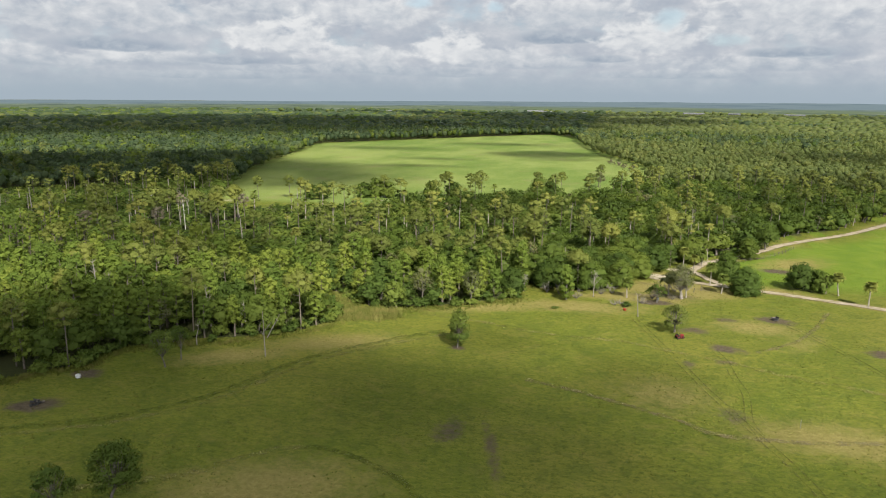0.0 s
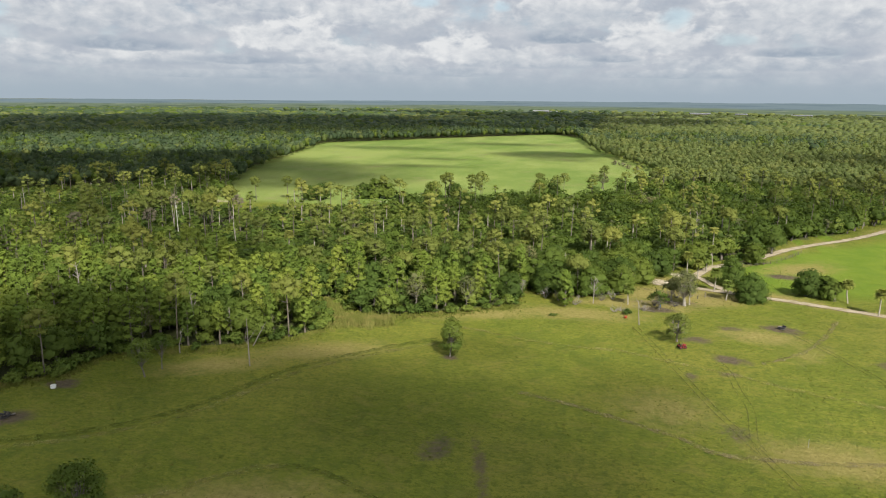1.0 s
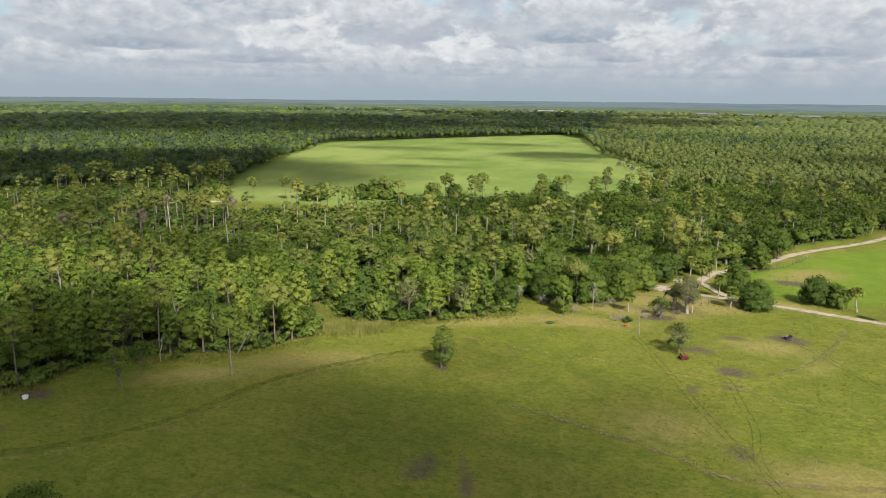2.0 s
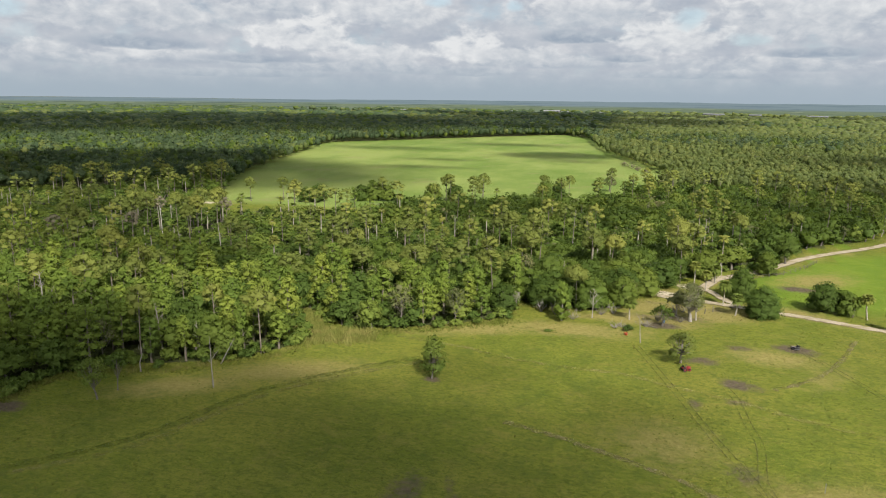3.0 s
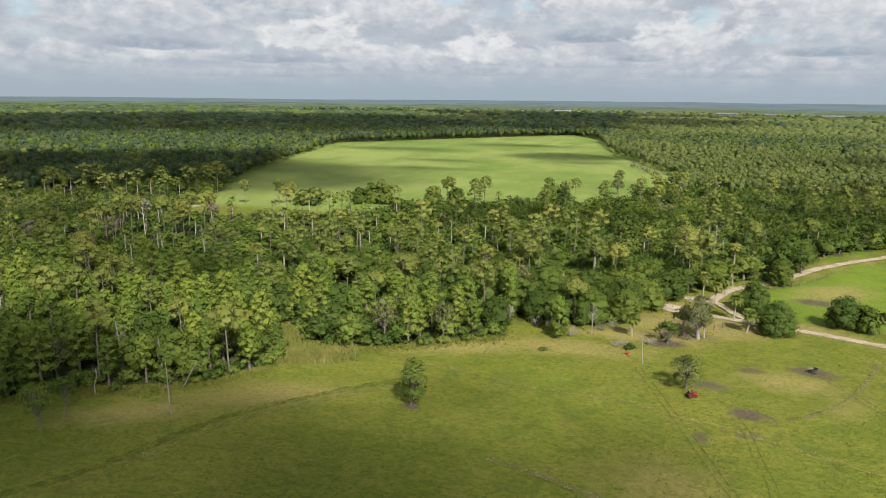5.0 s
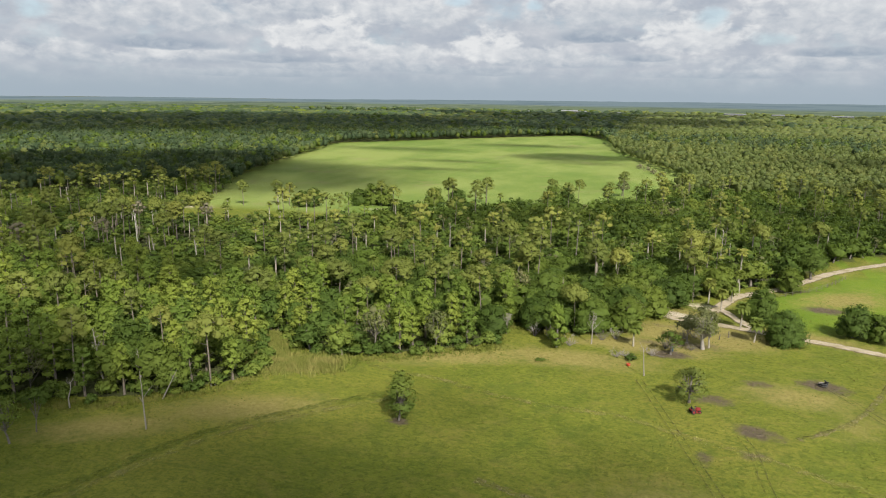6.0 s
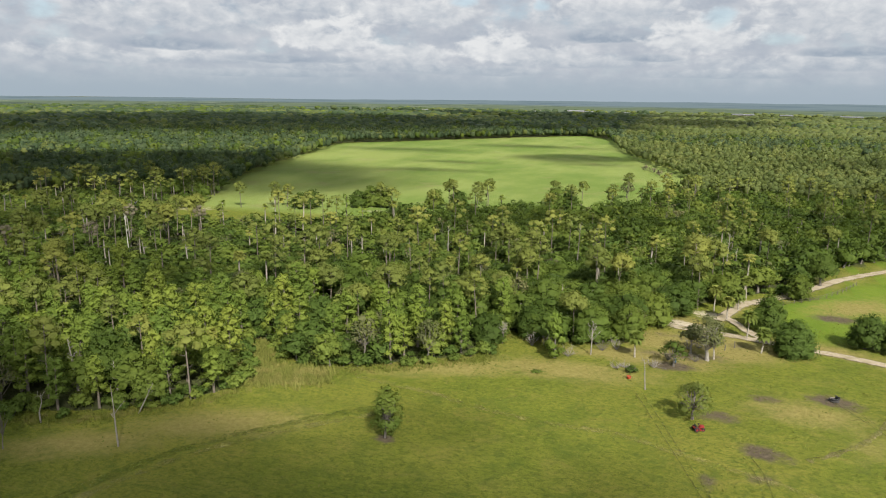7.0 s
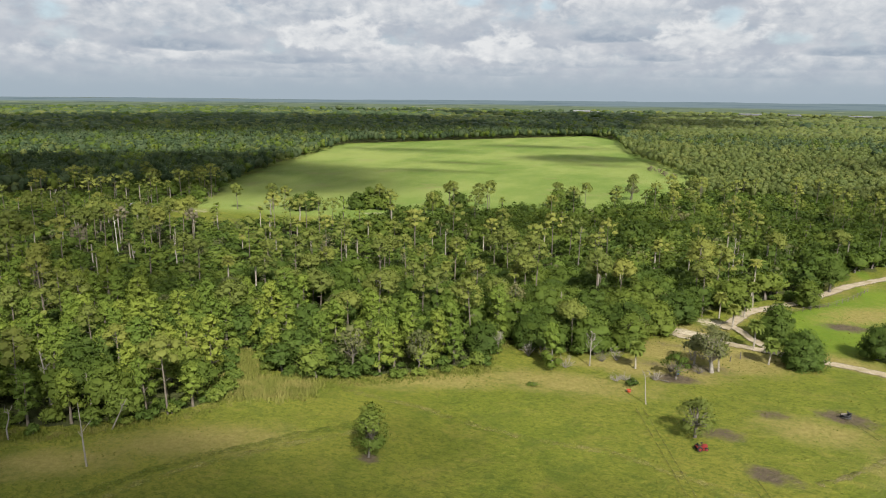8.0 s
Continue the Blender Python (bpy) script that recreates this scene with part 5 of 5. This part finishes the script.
def lawn_tractor(at):
    t = thing("lawn_tractor", at, "small red ride-on tractor parked on the grass", "tractor", turn=25)
    part("hood", box(0.95, 0.62, 0.5, 0.09, 0.85), RED, t, "red bonnet", (0.5, 0, 0.72))
    part("fender", box(0.85, 1.0, 0.16, 0.05), RED, t, "red rear mudguard", (-0.45, 0, 0.66))
    part("deck", box(1.1, 1.15, 0.16, 0.06), RED, t, "red mowing deck", (0.05, 0, 0.26))
    seat = part("seat", box(0.46, 0.5, 0.12, 0.04), RUBBER, t, "black padded seat", (-0.42, 0, 0.82))
    part("backrest", box(0.1, 0.48, 0.42, 0.04), RUBBER, seat, "", (-0.22, 0, 0.24), (0, -12, 0))
    column = part("steering_column", tube_bm([(0, 0, 0), (-0.12, 0, 0.45)], [0.035, 0.03]), STEEL, t, "", (0.1, 0, 0.75))
    ring = lathe([(0.19, -0.012), (0.20, 0), (0.19, 0.012)], 16)
    part("steering_wheel", ring, RUBBER, column, "", (-0.13, 0, 0.47), (0, -25, 0))
    for x, y, r, w in ((-0.5, 0.5, 0.42, 0.3), (-0.5, -0.5, 0.42, 0.3), (0.68, 0.44, 0.29, 0.2), (0.68, -0.44, 0.29, 0.2)):
        wheel = part("wheel", lathe([(r * 0.6, -w / 2), (r * 0.93, -w / 2), (r, -w * 0.3), (r, w * 0.3), (r * 0.93, w / 2), (r * 0.6, w / 2)], 20), RUBBER, t, "black tyre", (x, y, r), (90, 0, 0))
        part("rim", lathe([(r * 0.5, -w * 0.54), (r * 0.56, -w * 0.4), (r * 0.56, w * 0.4), (r * 0.5, w * 0.54)], 14), RED, wheel, "red rim")


lawn_tractor((17.2, 163.9))


def log_pile(at, count, seed, label):
    r = np.random.default_rng(seed)
    t = thing("burn_pile", at, label, "burn pile", turn=r.uniform(0, 90))
    v, f = ICO_V * (1.05, 0.8, 0.22) * r.uniform(0.8, 1.15, (12, 1)) + (0, 0, 0.06), ICO_F
    bm = bmesh.new()
    made = [bm.verts.new(p) for p in v]
    for tri in f:
        bm.faces.new([made[i] for i in tri])
    bmesh.ops.subdivide_edges(bm, edges=bm.edges[:], cuts=2, use_grid_fill=True, fractal=0.5, seed=3)
    part("ash", bm, ASH, t, "heap of grey ash")
    for i in range(count):
        a, length = r.uniform(0, math.pi), r.uniform(0.7, 1.4)
        c = np.array([r.normal(0, 0.35), r.normal(0, 0.3), 0.28 + 0.9 * i / count * r.uniform(0.5, 1)])
        d = np.array([math.cos(a), math.sin(a), r.normal(0, 0.18)]) * length / 2
        part("log", tube_bm([c - d, c + r.normal(0, 0.05, 3), c + d], [0.16, 0.15, 0.10], 7), CHAR if i % 4 else BARK_OAK, t)


log_pile((41.5, 184.0), 8, 2, "heap of charred logs on a bare burnt patch")
log_pile((-96.9, 97.4), 10, 4, "low black burn pile on bare dark earth")


def barrel(at):
    t = thing("water_barrel", at, "blue plastic barrel standing in the mud", "barrel", turn=10)
    part("body", lathe([(0.27, 0.0), (0.29, 0.05), (0.30, 0.3), (0.315, 0.33), (0.30, 0.36), (0.30, 0.6), (0.315, 0.63), (0.30, 0.66), (0.28, 0.88)], 20), BLUE, t)
    part("lid", lathe([(0.285, 0.0), (0.30, 0.02), (0.30, 0.05), (0.26, 0.06)], 20), BLUE, t, "blue screw lid", (0, 0, 0.88))


barrel((13.9, 194.4))


def feed_tub(at):
    t = thing("feed_tub", at, "orange plastic feed tub lying about in the grass", "tub")
    part("tub", lathe([(0.30, 0.0), (0.34, 0.03), (0.43, 0.42), (0.46, 0.43), (0.46, 0.46), (0.41, 0.46), (0.33, 0.06), (0.0001, 0.05)], 20), ORANGE, t)
    part("handle", tube_bm([(-0.43, 0, 0.42), (-0.3, 0, 0.62), (0, 0, 0.7), (0.3, 0, 0.62), (0.43, 0, 0.42)], [0.018] * 5), STEEL, t, "wire handle", turn=(35, 0, 0))


feed_tub((5.2, 182.6))


def water_trough(at):
    t = thing("water_trough", at, "white round water trough under the trees", "trough")
    part("basin", lathe([(0.44, 0.0), (0.48, 0.05), (0.50, 0.5), (0.53, 0.52), (0.53, 0.58), (0.48, 0.58), (0.45, 0.12), (0.0001, 0.1)], 24), WHITE, t)
    part("pipe", tube_bm([(0.5, 0, 0.0), (0.62, 0.1, 0.4), (0.52, 0.05, 0.72), (0.34, 0, 0.68)], [0.04, 0.04, 0.04, 0.035]), STEEL, t, "bent steel filling pipe")


water_trough((-98.3, 109.6))


def post(name, at, high, r, mat, label, lean=0.0, turn=0.0):
    t = thing(name, at, label, "post", turn=turn, lean=lean)
    part("shaft", tube_bm([(0, 0, -0.3), (0.01, 0, high * 0.5), (0, 0.01, high)], [r * 1.1, r, r * 0.95], 8), mat, t)
    part("cap", lathe([(r * 1.05, 0.0), (r * 1.1, 0.02), (r * 0.8, 0.06)], 8), mat, t, "", (0, 0, high))


post("marker_post", (33.2, 122.5), 1.4, 0.045, STEEL, "thin pale grey marker post in the pasture")
post("wooden_post", (26.6, 207.9), 1.4, 0.11, TIMBER, "weathered wooden post by the sandy lane", lean=-6)
post("wooden_post", (24.4, 205.6), 1.2, 0.10, TIMBER, "short weathered post leaning in dry grass", lean=9, turn=40)


def wooden_fence(points, label):
    """Posts with two rails, set along a line; the thing stands at its first post."""
    line = smooth_line(points, 2.6)
    x0, y0 = line[0]
    t = thing("wooden_fence", (x0, y0), label, "fence")
    r = np.random.default_rng(len(line))
    for i, (x, y) in enumerate(line):
        dx, dy = x - x0, y - y0
        part("post", tube_bm([(0, 0, -0.2), (0.02, 0, 0.6), (0, 0, 1.25 + r.uniform(-0.08, 0.08))], [0.085, 0.075, 0.07], 6), TIMBER, t, at=(dx, dy, 0), turn=(r.normal(0, 2.5), r.normal(0, 2.5), 0))
        if i + 1 < len(line):
            nx, ny = line[i + 1] - (x0, y0)
            for z in (0.55, 1.05):
                sag = r.uniform(-0.05, 0.02)
                part("rail", tube_bm([(0, 0, z), ((nx - dx) / 2, (ny - dy) / 2, z + sag), (nx - dx, ny - dy, z)], [0.035, 0.03, 0.035], 5), TIMBER, t, at=(dx, dy, 0))


wooden_fence([(42, 246.5), (45, 249), (49.6, 253.2), (54.7, 258.8), (60.3, 266.4), (66, 276)], "grey post and rail fence beside the sandy lane")


def open_shed(at, turn, long, wide, high, label):
    t = thing("open_shed", at, label, "shed", turn=turn)
    for x in (-long / 2 + 0.2, 0, long / 2 - 0.2):
        for y in (-wide / 2 + 0.2, wide / 2 - 0.2):
            part("post", box(0.18, 0.18, high + 0.2, 0.02), TIMBER, t, at=(x, y, high / 2 - 0.1))
    part("back_wall", box(long - 0.4, 0.08, high * 0.8, 0.01), DOOR, t, "dark boarded back wall", (0, wide / 2 - 0.24, high * 0.4))
    for side in (-1, 1):
        roof = bmesh.new()
        n, slope = 18, math.radians(14)
        rows = [[roof.verts.new((-long / 2 - 0.3 + (long + 0.6) * i / n, side * w * math.cos(slope), high + 0.9 - w * math.sin(slope) + (0.05 if i % 2 else 0.0) + d)) for i in range(n + 1)]
                for w in (0.0, wide / 2 + 0.5) for d in (0.0, -0.04)]
        for a, b in ((rows[0], rows[2]), (rows[3], rows[1])):
            for i in range(n):
                roof.faces.new((a[i], a[i + 1], b[i + 1], b[i]))
        part("roof", roof, TIN, t, "white ribbed tin roof")


open_shed((-223.8, 310.2), 18, 7.0, 5.0, 2.9, "open timber shed with a white tin roof")


def warehouse(at, turn, long, wide, high):
    t = thing("warehouse", at, "white warehouse with a low gabled roof, far off", "warehouse", turn=turn, group="far warehouses")
    part("wall", box(long, wide, high, 0.05), WALL, t, "pale wall", (0, 0, high / 2))
    roof = bmesh.new()
    v = [roof.verts.new(p) for p in ((-long / 2 - 1, -wide / 2 - 1, 0), (long / 2 + 1, -wide / 2 - 1, 0), (long / 2 + 1, wide / 2 + 1, 0), (-long / 2 - 1, wide / 2 + 1, 0), (-long / 2 - 1, 0, wide * 0.16), (long / 2 + 1, 0, wide * 0.16))]
    for q in ((0, 1, 5, 4), (2, 3, 4, 5), (0, 4, 3), (1, 2, 5), (3, 2, 1, 0)):
        roof.faces.new([v[i] for i in q])
    part("roof", roof, DULL_TIN, t, "pale metal roof", (0, 0, high + 0.02))
    for k in (-0.3, 0.0, 0.3):
        part("door", box(5, 0.2, high * 0.65, 0.03), DOOR, t, "dark roller door", (long * k, -wide / 2 - 0.06, high * 0.33))


for at, turn, long, wide, high in (((-648, 1985), 10, 18, 12, 7), ((-610, 1990), 4, 12, 10, 6), ((-352, 2070), 12, 16, 12, 7), ((-318, 2080), 0, 26, 14, 8), ((-232, 2090), 8, 46, 18, 9),
                                   ((-195, 2100), -5, 20, 12, 8), ((-95, 2080), 5, 24, 12, 7), ((90, 2034), 15, 20, 12, 6), ((212, 2120), 5, 55, 16, 8), ((318, 2110), 0, 30, 16, 8), ((465, 2080), -8, 50, 16, 8)):
    warehouse(at, turn, long, wide, high)


def fallen_tree(at, turn, high, seed, label):
    r = np.random.default_rng(seed)
    t = thing("fallen_tree", at, label, "fallen tree", turn=turn)
    _, (v, f) = bare_tree(r, high, 9, 0.4)
    v = np.column_stack([v[:, 0], v[:, 2], np.maximum(v[:, 1], -0.25) + 0.28])
    ob = new("trunk", mesh_of("trunk", v, f, BARK_OAK))
    ob.parent = t


fallen_tree((12.0, 189.5), 60, 5, 5, "grey fallen limbs lying over trodden mud")


def leaning_trunk(at, turn, lean, high, seed):
    r = np.random.default_rng(seed)
    t = thing("dead_tree", at, "bare dead trunk leaning at the wood's edge", "dead tree", turn=turn, lean=lean)
    ob = new("trunk", mesh_of("trunk", *bare_tree(r, high, 3, 0.6)[1], BARK_PALE))
    ob.parent = t


leaning_trunk((-73.9, 139.8), 100, 28, 6.5, 4)
leaning_trunk((-86.6, 131.6), 20, 6, 5.0, 6)


def pasture_bush(at, high, wide, seed, label, squash=0.8):
    r = np.random.default_rng(seed)
    (v, f), stem = bush(r, high, wide, 9, 34, 0.2)
    v = v * (1, 1, squash, 1, 1, 1)
    ob = plant("hardwood_tree", (v, f), stem, at, name="bush", label=label, leaves="oak")
    ob["category"] = "bush"


pasture_bush((5.6, 186.0), 1.9, 2.8, 1, "low dark bush in the open pasture")
pasture_bush((-12.6, 180.0), 0.4, 2.4, 3, "flat weedy clump in the pasture", 0.3)


def dead_brush(at, high, wide, seed, pale):
    t = thing("dead_brush", at, "bare grey-brown dead scrub at the wood's edge", "brush", group="dead scrub by the yard")
    for made in brush(np.random.default_rng(seed), high, wide):
        ob = new("stem", mesh_of("stem", *made, BARK_PALE if pale else BARK_OAK))
        ob.parent = t


for k, (at, high, wide) in enumerate((((-7.7, 190.8), 2.4, 4.6), ((-12.5, 193.5), 3.6, 4.8), ((-16.0, 194.5), 3.2, 4.0), ((1.8, 198.2), 2.6, 4.4), ((-1.2, 196.6), 2.2, 3.8),
                                      ((16.8, 203.5), 3.8, 5.2), ((19.0, 205.0), 3.2, 4.6), ((12.6, 195.4), 1.8, 3.2), ((9.8, 190.0), 1.6, 2.8), ((22.6, 207.0), 2.6, 4.0), ((18.0, 196.5), 1.0, 3.0), ((2.6, 187.4), 0.9, 4.2), ((4.2, 188.2), 0.7, 3.0))):
    dead_brush(at, high, wide, 70 + k, k % 3 != 1)
